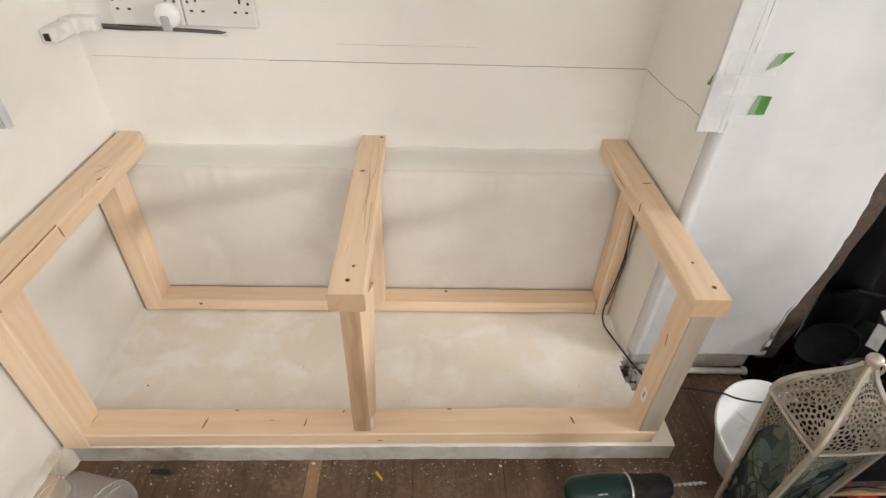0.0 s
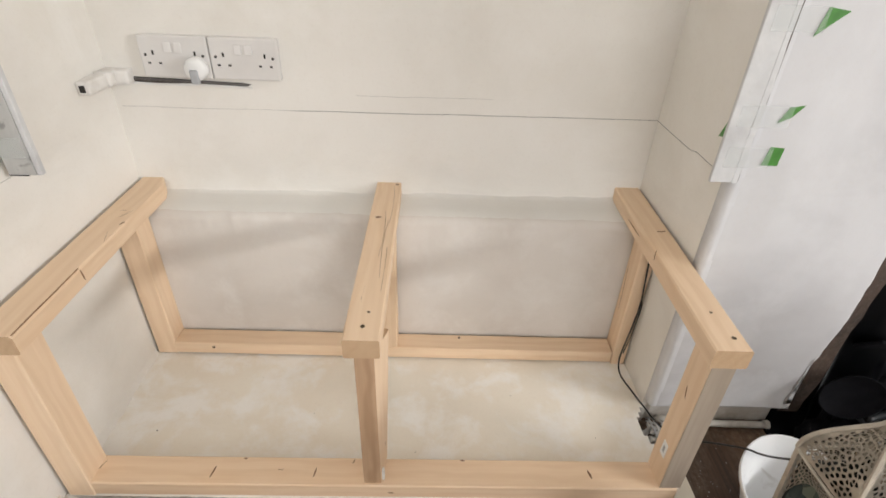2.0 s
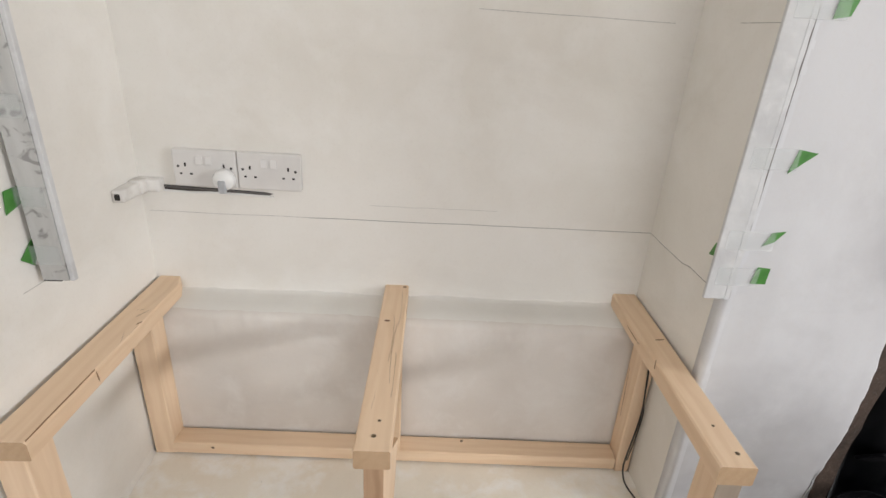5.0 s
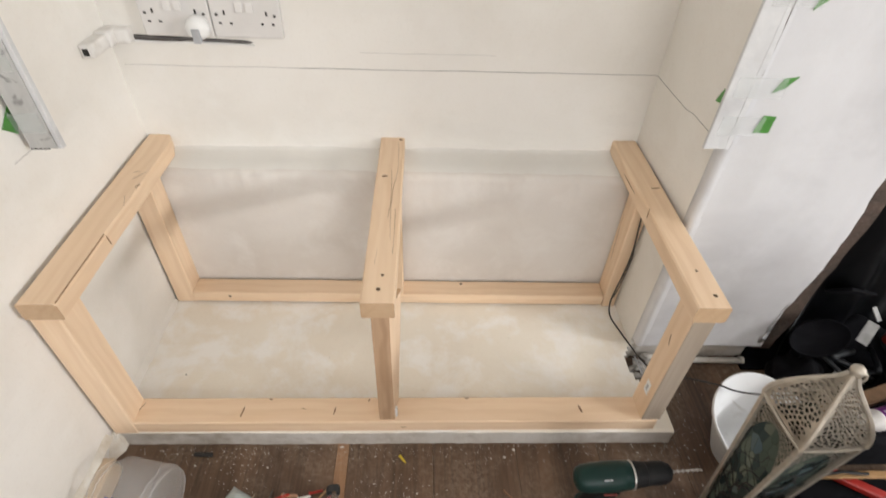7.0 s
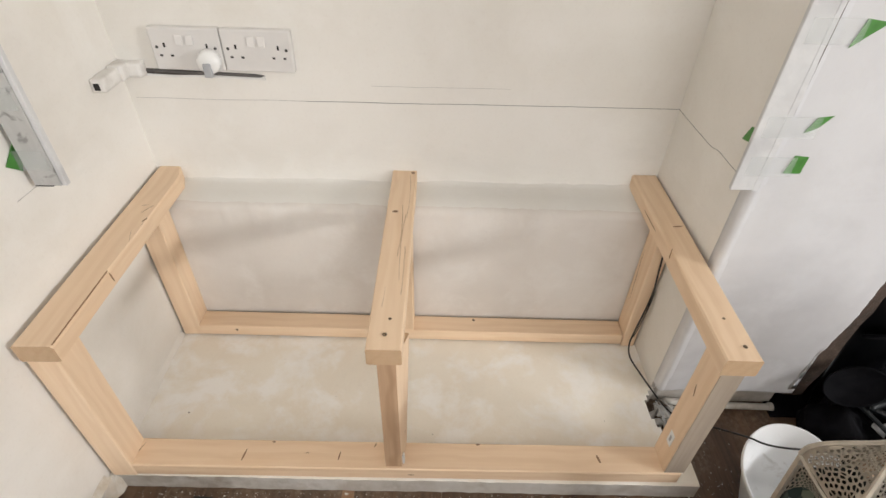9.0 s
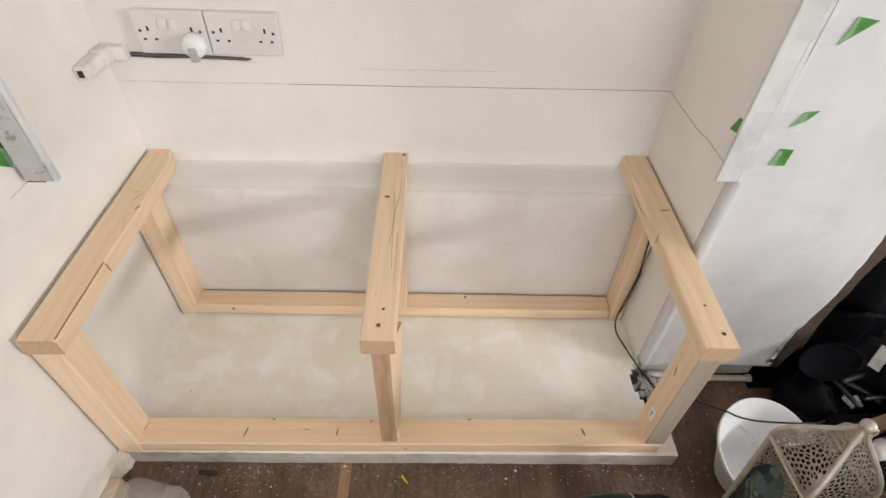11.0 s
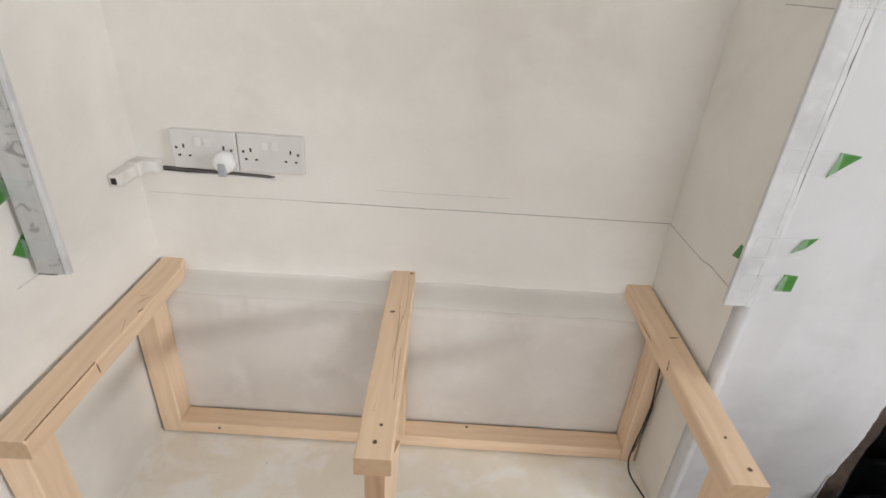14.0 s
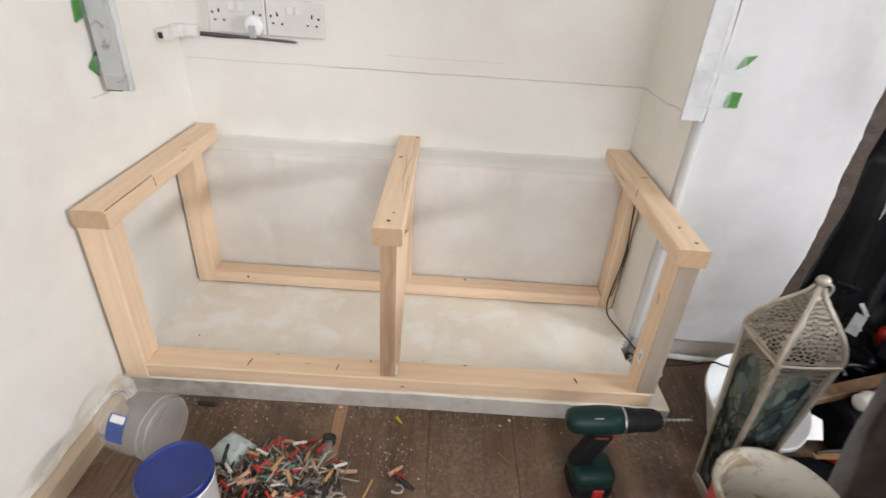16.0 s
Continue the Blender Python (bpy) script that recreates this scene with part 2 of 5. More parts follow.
# The thicker foot of the back wall, with a soft-edged ledge on top.
bm = bmesh.new()
nx = 150
rows = []
for i in range(nx + 1):
    x = 0.0 + (ALCOVE_X + 0.01) * i / nx
    lip = 0.008 * noise.noise((x * 9, 3.1, 0)) + 0.006 * noise.noise((x * 37, 1.1, 0)) + 0.004 * noise.noise((x * 90, 4.1, 0))
    face = -0.106 - 0.016 * i / nx
    rag = 0.007 * noise.noise((x * 6, 8.1, 0)) + 0.004 * noise.noise((x * 31, 2.1, 0))
    row = [(x, 0.002, LEDGE_Z + 0.011 + rag), (x, -0.004, LEDGE_Z + 0.0065 + 0.5 * rag), (x, -0.018, LEDGE_Z + 0.0035 + 0.2 * rag), (x, -0.052, LEDGE_Z + 0.0015 + lip * 0.1), (x, face + 0.018 + lip, LEDGE_Z - 0.001)]
    row += [(x, face + 0.006 + lip, LEDGE_Z - 0.008), (x, face + 0.002 + lip * 0.6, LEDGE_Z - 0.020)]
    for k in range(1, 9):
        z = (LEDGE_Z - 0.026) * (1 - k / 8) + SLAB_Z * k / 8 - 0.02 * (k == 8)
        row.append((x, face + 0.0035 * noise.noise((x * 5, z * 5, 2.0)), z))
    rows.append([bm.verts.new(p) for p in row])
for a, b in zip(rows, rows[1:]):
    for k in range(len(a) - 1):
        bm.faces.new((a[k], a[k + 1], b[k + 1], b[k])).material_index = 0 if k > 3 else 1
part("wall_ledge", bm, [LOWER, LEDGE_TOP], None, "skimmed plaster ledge along the foot of the alcove wall", smooth=True, kind="structure")

# Chimney breast: its alcove side, its front with the fireplace opening, and the opening's inside.
breast = thing("wall_breast", (ALCOVE_X, BREAST_Y, 0), "white painted chimney breast with an open fireplace", kind="structure")
part("side_wall", box(ALCOVE_X, ALCOVE_X + 0.05, BREAST_Y + 0.03, 0.0, 0, ROOM_Z), WALL, breast)
def lean(z):
    """The opening's edge runs out of plumb near the floor."""
    return max(-0.034, min(0.004, (z - 0.34) * 0.13))


def skin(profile, levels, shape=None):
    """A closed upright skin: the same ring of (x, y) at each level, its points moved by shape(x, y, z)."""
    bm = bmesh.new()
    rings = []
    for z in levels:
        rings.append([bm.verts.new(shape(x, y, z) if shape else (x, y, z)) for x, y in profile])
    for a, b in zip(rings, rings[1:]):
        for k in range(len(a)):
            j = (k + 1) % len(a)
            bm.faces.new((a[k], a[j], b[j], b[k]))
    bm.faces.new(rings[0][::-1])
    bm.faces.new(rings[-1])
    return bm


def quarter(cx, cy, r, start, count=5):
    return [(cx + r * math.cos(radians(start + 90 * k / count)), cy + r * math.sin(radians(start + 90 * k / count))) for k in range(count + 1)]


def hand_worked(x, y, z):
    # Shallow hollows in the plaster and a crumbling end at the opening.
    if y < BREAST_Y + 0.02:
        f = max(0.0, min(1.0, (x - ALCOVE_X - 0.03) / 0.06))
        y += f * (0.011 * noise.noise((x * 4.2, z * 3.4, 0.3)) + 0.003 * noise.noise((x * 11, z * 9, 5.3)) + 0.0008 * noise.noise((x * 40, z * 34, 1.3)))
    if x > OPEN_X0 - 0.02:
        x += 0.006 * noise.noise((z * 12, 2.5, 2)) + 0.004 * noise.noise((z * 50, 1.5, 2)) + lean(z)
    return x, y, z


profile = [(ALCOVE_X, BREAST_Y + 0.03)] + quarter(ALCOVE_X + 0.01, BREAST_Y + 0.01, 0.01, 180)
profile += [(ALCOVE_X + x, BREAST_Y) for x in (0.013, 0.016, 0.019, 0.022, 0.025)]
profile += [(x, BREAST_Y) for x in np.linspace(ALCOVE_X + 0.032, OPEN_X0 - 0.02, 34)]
profile += quarter(OPEN_X0 - 0.008, BREAST_Y + 0.008, 0.008, 270) + [(OPEN_X0, BREAST_Y + 0.1), (ALCOVE_X + 0.048, BREAST_Y + 0.1), (ALCOVE_X + 0.048, BREAST_Y + 0.03)]
bm = skin(profile, [0.078 + (ROOM_Z - 0.078) * (k / 200) ** 1.25 for k in range(201)], hand_worked)
for f in bm.faces:
    # The whiter filled band along the corner, with an uneven edge.
    c = f.calc_center_median()
    f.material_index = int(len(f.verts) == 4 and c.x < ALCOVE_X + 0.018 + 0.004 * noise.noise((c.z * 8, 0.6, 7)) + 0.003 * noise.noise((c.z * 40, 2.6, 7)))
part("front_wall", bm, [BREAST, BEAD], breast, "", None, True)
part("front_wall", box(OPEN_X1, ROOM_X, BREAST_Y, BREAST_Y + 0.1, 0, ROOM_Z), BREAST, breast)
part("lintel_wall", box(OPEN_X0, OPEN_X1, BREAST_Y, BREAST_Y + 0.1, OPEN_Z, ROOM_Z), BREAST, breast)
part("footing", box(ALCOVE_X + 0.012, OPEN_X0 - 0.03, BREAST_Y + 0.022, BREAST_Y + 0.09, 0.0, 0.079, 0.006), CONCRETE_AND_SHADE, breast, "rough grey footing under the plaster")

BURNT = plain("sooty_lining", (0.006, 0.006, 0.008), 0.85, 0, 0.3, 14, 0.5, 0.1)
BROWN_EDGE = make_plaster("broken_edge", (0.06, 0.038, 0.027), (0.028, 0.019, 0.014), (0.105, 0.072, 0.054), 6.0, 0.9, 1.0)
bm = bmesh.new()
prev = None
for k in range(26):
    z = 0.05 + (OPEN_Z - 0.05) * k / 25
    w = 0.046 - 0.4 * lean(z) + 0.010 * noise.noise((z * 9, 5.2, 1)) + 0.006 * noise.noise((z * 40, 1.2, 4))
    w += lean(z)
    ring = [bm.verts.new(p) for p in ((OPEN_X0 - 0.025, BREAST_Y + 0.014, z), (OPEN_X0 + w, BREAST_Y + 0.010 + w * 0.1, z), (OPEN_X0 + w, BREAST_Y + 0.12, z), (OPEN_X0 - 0.001, BREAST_Y + 0.12, z))]
    if prev:
        for a in range(4):
            bm.faces.new((prev[a], prev[(a + 1) % 4], ring[(a + 1) % 4], ring[a]))
    prev = ring
part("broken_edge", bm, BROWN_EDGE, breast, "ragged brown masonry edge of the fireplace opening")
part("fire_back", box(OPEN_X0 - 0.05, OPEN_X1 + 0.05, BREAST_Y + 0.42, BREAST_Y + 0.47, 0, OPEN_Z + 0.1), BURNT, breast)
part("fire_cheek", box(OPEN_X0 - 0.06, OPEN_X0 - 0.002, BREAST_Y + 0.1, BREAST_Y + 0.45, 0, OPEN_Z + 0.1), BURNT, breast)
part("fire_cheek", box(OPEN_X1, OPEN_X1 + 0.06, BREAST_Y + 0.1, BREAST_Y + 0.45, 0, OPEN_Z + 0.1), BURNT, breast)
part("fire_top", box(OPEN_X0 - 0.06, OPEN_X1 + 0.06, BREAST_Y + 0.1, BREAST_Y + 0.45, OPEN_Z + 0.02, OPEN_Z + 0.08), BURNT, breast)
part("hearth", box(OPEN_X0 - 0.05, OPEN_X1 + 0.05, BREAST_Y - 0.02, BREAST_Y + 0.45, -0.02, 0.008), BURNT, breast)

part("ceiling", box(-0.15, ROOM_X + 0.15, ROOM_Y - 0.15, 0.15, ROOM_Z, ROOM_Z + 0.12), WALL, None, "plain white ceiling", kind="structure")
bm = box(-0.15, REAR_X0, ROOM_Y - 0.15, ROOM_Y, 0, ROOM_Z)
box(REAR_X1, ROOM_X + 0.15, ROOM_Y - 0.15, ROOM_Y, 0, ROOM_Z, bm=bm)
box(REAR_X0, REAR_X1, ROOM_Y - 0.15, ROOM_Y, 0, REAR_Z0, bm=bm)
box(REAR_X0, REAR_X1, ROOM_Y - 0.15, ROOM_Y, REAR_Z1, ROOM_Z, bm=bm)
part("wall_rear", bm, WALL, None, "plain white rear wall", kind="structure")
bm = box(ROOM_X, ROOM_X + 0.2, ROOM_Y, WIN_Y0, 0, ROOM_Z)
box(ROOM_X, ROOM_X + 0.2, WIN_Y1, 0.15, 0, ROOM_Z, bm=bm)
box(ROOM_X, ROOM_X + 0.2, WIN_Y0, WIN_Y1, 0, WIN_Z0, bm=bm)
box(ROOM_X, ROOM_X + 0.2, WIN_Y0, WIN_Y1, WIN_Z1, ROOM_Z, bm=bm)
part("wall_window", bm, WALL, None, "white wall around the window", kind="structure")
FRAME_WHITE = plain("window_paint", (0.78, 0.78, 0.77), 0.35, 0, 0.05, 8)
window = thing("window_1", (ROOM_X + 0.06, WIN_Y0, WIN_Z0), "white framed window", kind="structure")
for y0, y1, z0, z1 in ((WIN_Y0, WIN_Y1, WIN_Z0, WIN_Z0 + 0.05), (WIN_Y0, WIN_Y1, WIN_Z1 - 0.05, WIN_Z1), (WIN_Y0, WIN_Y0 + 0.05, WIN_Z0 + 0.05, WIN_Z1 - 0.05), (WIN_Y1 - 0.05, WIN_Y1, WIN_Z0 + 0.05, WIN_Z1 - 0.05)):
    part("window_frame", box(ROOM_X + 0.06, ROOM_X + 0.12, y0, y1, z0, z1, 0.004), FRAME_WHITE, window)

window = thing("window_2", (REAR_X0, ROOM_Y - 0.08, REAR_Z0), "white framed window", kind="structure")
for x0, x1, z0, z1 in ((REAR_X0, REAR_X1, REAR_Z0, REAR_Z0 + 0.05), (REAR_X0, REAR_X1, REAR_Z1 - 0.05, REAR_Z1), (REAR_X0, REAR_X0 + 0.05, REAR_Z0 + 0.05, REAR_Z1 - 0.05), (REAR_X1 - 0.05, REAR_X1, REAR_Z0 + 0.05, REAR_Z1 - 0.05)):
    part("window_frame", box(x0, x1, ROOM_Y - 0.11, ROOM_Y - 0.05, z0, z1, 0.004), FRAME_WHITE, window)

# ---- slab and floor ----
bm = bmesh.new()
NX, NY = 160, 64
X0, X1, Y0, Y1 = 0.0, 1.282, -0.568, -0.1


def slab_edge(x):
    return Y0 + 0.0055 - 0.008 * x + 0.001 * noise.noise((x * 3, 0.3, 0)) + 0.0014 * noise.noise((x * 45, 2.3, 0))


grid = []
for i in range(NX + 1):
    row = []
    for k in range(NY + 1):
        x = X0 + (X1 - X0) * i / NX
        y = slab_edge(x) * (1 - k / NY) + Y1 * k / NY
        row.append(bm.verts.new((x, y, SLAB_Z - 0.001 + 0.003 * noise.noise((x * 4, y * 4, 0.7)) - 0.003 * (k == 0))))
    grid.append(row)
for i in range(NX):
    for k in range(NY):
        # The broken corner by the chimney breast, where the cable drops out.
        cx, cy = X0 + (X1 - X0) * (i + 0.5) / NX, Y0 + (Y1 - Y0) * (k + 0.5) / NY
        hole = ((cx - 1.298) / 0.072) ** 2 + ((cy + 0.385) / 0.078) ** 2 < 1 + 0.12 * noise.noise((cx * 40, cy * 40, 0))
        if not hole:
            bm.faces.new((grid[i][k], grid[i + 1][k], grid[i + 1][k + 1], grid[i][k + 1]))
bmesh.ops.delete(bm, geom=[v for v in bm.verts if not v.link_faces], context="VERTS")
rim = [e for e in bm.edges if e.is_boundary]
low = bmesh.ops.extrude_edge_only(bm, edges=rim)
for v in low["geom"]:
    if isinstance(v, bmesh.types.BMVert):
        v.co.z = -0.004
        if v.co.y < Y0 + 0.02:
            v.co.y -= 0.0015
    elif isinstance(v, bmesh.types.BMFace):
        # Rim faces take the darker grey: their shade is in the colour.
        v.material_index = 1
part("slab", bm, [SLAB, CONCRETE_AND_SHADE], None, "mottled cream plaster slab under the bench", kind="structure")


def make_laminate(name, tones, grain):
    n = Nodes(name, 0.45)
    info = n.add("ShaderNodeObjectInfo").outputs["Random"]
    tone = n.ramp(info, (0.0, tones[0]), (0.5, tones[1]), (1.0, tones[2]))
    streak = n.noise(1.0, 6, n.shifted(70, 3.0, 30), warp=1.5)
    broad = n.noise(1.0, 4, n.shifted(10, 1.2, 5), warp=1.0)
    c = n.mix(n.ramp(streak, (0.36, 0.0), (0.66, 0.95)), tone, grain)
    c = n.mix(n.ramp(broad, (0.42, 0.0), (0.72, 0.65)), c, tuple(x * 1.75 for x in tones[1]))
    n.coord = n.add("ShaderNodeNewGeometry").outputs["Position"]
    dust = n.noise(4.5, 8, rough=0.72, warp=0.4)
    grit = n.noise(95.0, 5, rough=0.75)
    powder = n.mix(1.0, n.ramp(dust, (0.44, 0.0), (0.70, 0.65)), n.ramp(grit, (0.42, 0.1), (0.68, 1.0)), "MULTIPLY")
    c = n.mix(powder, c, (0.42, 0.335, 0.25))
    n.color(c).rough(dust, 0.35, 0.75)
    return n.bump(streak, 0.2, 0.001).mat


BOARD = make_laminate("brown_board", ((0.090, 0.051, 0.030), (0.108, 0.062, 0.036), (0.128, 0.074, 0.043)), (0.046, 0.026, 0.016))
BOARD_STRIP = make_laminate("orange_strip", ((0.25, 0.14, 0.07), (0.27, 0.15, 0.08), (0.30, 0.17, 0.09)), (0.17, 0.09, 0.045))

# ---- the timber bench frame ----
bench = thing("bench_frame", (0.62, -0.33, SLAB_Z), "new pine timber bench frame screwed together on the plaster slab", "bench frame")
TURN = {"x": Matrix(), "y": Matrix.Rotation(radians(90), 4, "Z"), "z": Matrix.Rotation(radians(-90), 4, "Y")}


def timber(name, centre, length, wide, thick, axis, material=PINE, parent=bench, label="", yaw=0.0, chip=None, end=None):
    """A planed stick with eased edges. Its own x runs along its length, y across its width, z through its thickness."""
    bm = bmesh.new()
    cuts = 14
    prof = []
    r = min(0.0025, wide * 0.3, thick * 0.3)
    for sy, sz in ((-1, -1), (1, -1), (1, 1), (-1, 1)):
        y, z = sy * wide / 2, sz * thick / 2
        a, b = (y, z - sz * r), (y - sy * r, z)
        prof += [a, b] if sy * sz > 0 else [b, a]
    rings = []
    for k in range(cuts + 1):
        x = -length / 2 + length * k / cuts
        ring = []
        for y, z in prof:
            dy = 0.0006 * noise.noise((x * 9, y * 20, centre[0] * 7))
            dz = 0.0005 * noise.noise((x * 9, z * 20 + 4, centre[1] * 7))
            p = Vector((x, y + dy, z + dz))
            if chip:
                p = chip(p)
            ring.append(bm.verts.new(p))
        rings.append(ring)
    for a, b in zip(rings, rings[1:]):
        for k in range(8):
            bm.faces.new((a[k], a[(k + 1) % 8], b[(k + 1) % 8], b[k]))
    ends = [bm.faces.new(rings[0][::-1]), bm.faces.new(rings[-1])]
    for f in ends:
        f.material_index = 1
    m = Matrix.Translation(centre) @ Matrix.Rotation(radians(yaw), 4, "Z") @ TURN[axis]
    return part(name, bm, [material, end or PINE_END], parent, label, m)


PINE_END = make_pine("pine_end", (0.52, 0.36, 0.22), (0.44, 0.29, 0.17), (0.48, 0.32, 0.19))
TOP, BOT, RAIL = 0.480, 0.442, 0.088
screw_mesh = None


def screw(parent, x, y, z, r=0.0042, tilt=None):
    """A countersunk screw head in its dark hole."""
    global screw_mesh
    if screw_mesh is None:
        bm = lathe([(0.0042, 0.0), (0.0046, 0.0006), (0.0036, 0.0007), (0.003, 0.0003), (0.0012, 0.0003), (0.0008, -0.0002), (0, -0.0002)], 14)
        screw_mesh = bpy.data.meshes.new("screw")
        bm.to_mesh(screw_mesh)
        bm.free()
        screw_mesh.materials.append(SCREW)
    m = Matrix.Translation((x, y, z)) @ (tilt or Matrix()) @ Matrix.Scale(r / 0.0042, 4)
    return place("screw", screw_mesh, parent, "", m)


def knot(parent, at, long, wide, normal="z", turn=0.0):
    """A dark knot or split, a thin lens let into the wood."""
    bm = lathe([(1.0, 0.0), (0.8, 0.25), (0.4, 0.32), (0, 0.33)], 12)
    for v in bm.verts:
        v.co.x *= long / 2 * (1 + 0.25 * noise.noise((v.co.x * 2 + at[0] * 50, v.co.y * 2, 0)))
        v.co.y *= wide / 2
        v.co.z *= 0.0012
    lay = {"z": Matrix(), "-y": Matrix.Rotation(radians(90), 4, "X"), "x": Matrix.Rotation(radians(90), 4, "Y"), "-x": Matrix.Rotation(radians(-90), 4, "Y")}[normal]
    return part("knot", bm, KNOT if wide > 0.0055 or normal == "z" and at[2] < 0.1 else STREAK, parent, "", Matrix.Translation(at) @ lay @ Matrix.Rotation(radians(turn), 4, "Z"), True)


def wane_left(p):
    # The clipped back corner, and the bark wane along the room-side edge of the first top board.
    if p.y < 0 and p.x > 0.27:
        p.y += 0.016 * (p.x - 0.27) / 0.017
    if p.y < -0.02 and p.z > 0:
        w = max(0.0, min(1.0, (-0.02 - p.x) / 0.09)) * (0.85 + 0.3 * noise.noise((p.x * 7, 1.7, 0.4)))
        if p.z > 0.0175:
            p.y += 0.003 * w
        else:
            p.z -= 0.004 * w
    return p


top_l = timber("top_board", (0.0500, -0.2865, (TOP + BOT) / 2), 0.572, 0.067, 0.038, "y", yaw=0.5, chip=wane_left)
top_m = timber("top_board", (0.6185, -0.284, (TOP + BOT) / 2), 0.570, 0.060, 0.038, "y", yaw=-0.25)
top_r = timber("top_board", (1.2125, -0.290, (TOP + BOT) / 2), 0.582, 0.061, 0.038, "y", yaw=-1.15)
front_rail = timber("front_rail", (0.6475, -0.5335, RAIL - 0.019), 1.165, 0.063, 0.038, "x", yaw=-0.3)
back_rail = timber("back_rail", (0.6375, -0.1475, RAIL - 0.0175), 1.145, 0.056, 0.035, "x", yaw=-0.75)

timber("front_post", (0.0415, -0.5325, (SLAB_Z + BOT) / 2), BOT - SLAB_Z, 0.063, 0.053, "z")
def splayed(p):
    # A stick sawn out of square: its side runs out towards the back, more so at the top.
    if p.z < 0:
        p.z -= (p.y + 0.0305) / 0.061 * (0.007 + 0.013 * (p.x / (BOT - RAIL) + 0.5))
    return p


post_m = timber("front_post", (0.6190, -0.5275, (RAIL + BOT) / 2), BOT - RAIL, 0.061, 0.034, "z", PINE, chip=splayed, label="pine post with a browner weathered front face")
post_r = timber("front_post", (1.2145, -0.533, (RAIL + BOT) / 2), BOT - RAIL, 0.062, 0.044, "z", PINE, label="pine post with a greyed face and a small label")
timber("back_post", (0.0390, -0.136, (SLAB_Z + BOT) / 2), BOT - SLAB_Z, 0.058, 0.051, "z")
timber("back_post", (0.626, -0.147, (RAIL + BOT) / 2), BOT - RAIL, 0.05, 0.036, "z")
back_r = timber("back_post", (1.2305, -0.154, (SLAB_Z + BOT) / 2), BOT - SLAB_Z, 0.06, 0.036, "z")
timber("post_face", (0.619, -0.5583, (RAIL + BOT) / 2), BOT - RAIL - 0.004, 0.0014, 0.0335, "z", PINE_OLD, post_m, "brown weathered front face")
# The greyed outer skin of the last front post.
timber("post_face", (1.2145, -0.5648, (RAIL + BOT) / 2), BOT - RAIL - 0.004, 0.0014, 0.0425, "z", PINE_GREY, post_r, "greyed pine face")

for parent, x, y in ((top_m, 0.617, -0.536), (top_m, 0.623, -0.500), (top_r, 1.219, -0.551), (top_r, 1.210, -0.487)):
    screw(parent, x, y, TOP + 0.0003, 0.0036 if y < -0.53 else 0.0026)
LAY_Y = Matrix.Rotation(radians(90), 4, "X")
for x, z in ((0.166, 0.079), (0.807, 0.0885)):
    screw(back_rail, x, -0.1735 if z < 0.08 else -0.135, z + 0.0003, 0.0035, LAY_Y if z < 0.08 else None)
for at, long, wide, turn in (((0.296, -0.536, RAIL), 0.030, 0.004, 80), ((0.500, -0.536, RAIL), 0.022, 0.003, 82), ((1.060, -0.536, RAIL), 0.020, 0.005, 105), ((0.352, -0.505, RAIL), 0.008, 0.004, 0), ((0.80, -0.506, RAIL), 0.010, 0.004, 0), ((0.575, -0.51, RAIL), 0.012, 0.003, 70), ((0.43, -0.53, RAIL), 0.012, 0.0015, 0), ((0.066, -0.535, RAIL), 0.05, 0.002, 70)):
    knot(front_rail, at, long, wide, "z", turn)
knot(front_rail, (0.655, -0.5652, 0.066), 0.014, 0.004, "-y")
for at, long, wide in (((0.304, -0.1695, 0.064), 0.016, 0.008), ((0.75, -0.176, 0.061), 0.006, 0.004), ((0.206, -0.168, 0.08), 0.006, 0.004)):
    knot(back_rail, at, long, wide, "-y")
knot(top_m, (0.609, -0.1765, TOP - 0.0001), 0.015, 0.009, "z", 5)
knot(top_m, (0.640, -0.010, TOP), 0.010, 0.009, "z")


def crack(parent, points, r=0.0007):
    """A drying crack, filled brown, flush with the wood."""
    part("crack", tube(points, r, 5, 3), STREAK, parent)


for x, y0, y1, sway in ((0.634, -0.02, -0.20, 1.0), (0.632, -0.19, -0.40, -1.0), (0.6235, -0.15, -0.33, 0.8), (0.637, -0.30, -0.44, 0.5), (0.606, -0.36, -0.47, 0.5)):
    crack(top_m, [(x + sway * 0.004 * math.sin(3.0 * k / 9) + 0.0012 * noise.noise((y0 * 9 + k, 0.4, x * 90)), y0 + (y1 - y0) * k / 9, TOP - 0.0003) for k in range(10)], 0.0006 if x > 0.61 else 0.0004)
for x, y, long, wide, turn in ((0.066, -0.185, 0.045, 0.0018, 62), (0.054, -0.17, 0.02, 0.0016, 12), (0.078, -0.225, 0.016, 0.005, 70)):
    knot(top_l, (x, y, TOP - 0.0002), long, wide, "z", turn)
crack(top_l, [(0.0825 - 0.0016 * k / 8 + 0.0006 * noise.noise((k * 0.7, 2.2, 1)), -0.568 + 0.18 * k / 8, TOP - 0.0012) for k in range(9)], 0.0013)
knot(top_l, (0.0842, -0.388, 0.464), 0.026, 0.0042, "x", 8)
knot(top_l, (0.0834, -0.302, 0.464), 0.022, 0.0035, "x", -6)
crack(top_l, [(0.067, -0.262, TOP - 0.0005), (0.074, -0.282, TOP - 0.0005), (0.0805, -0.300, TOP - 0.0006)], 0.0007)
crack(top_l, [(0.0790, -0.215, TOP - 0.0005), (0.0805, -0.25, TOP - 0.0005), (0.0812, -0.285, TOP - 0.0006)], 0.0006)
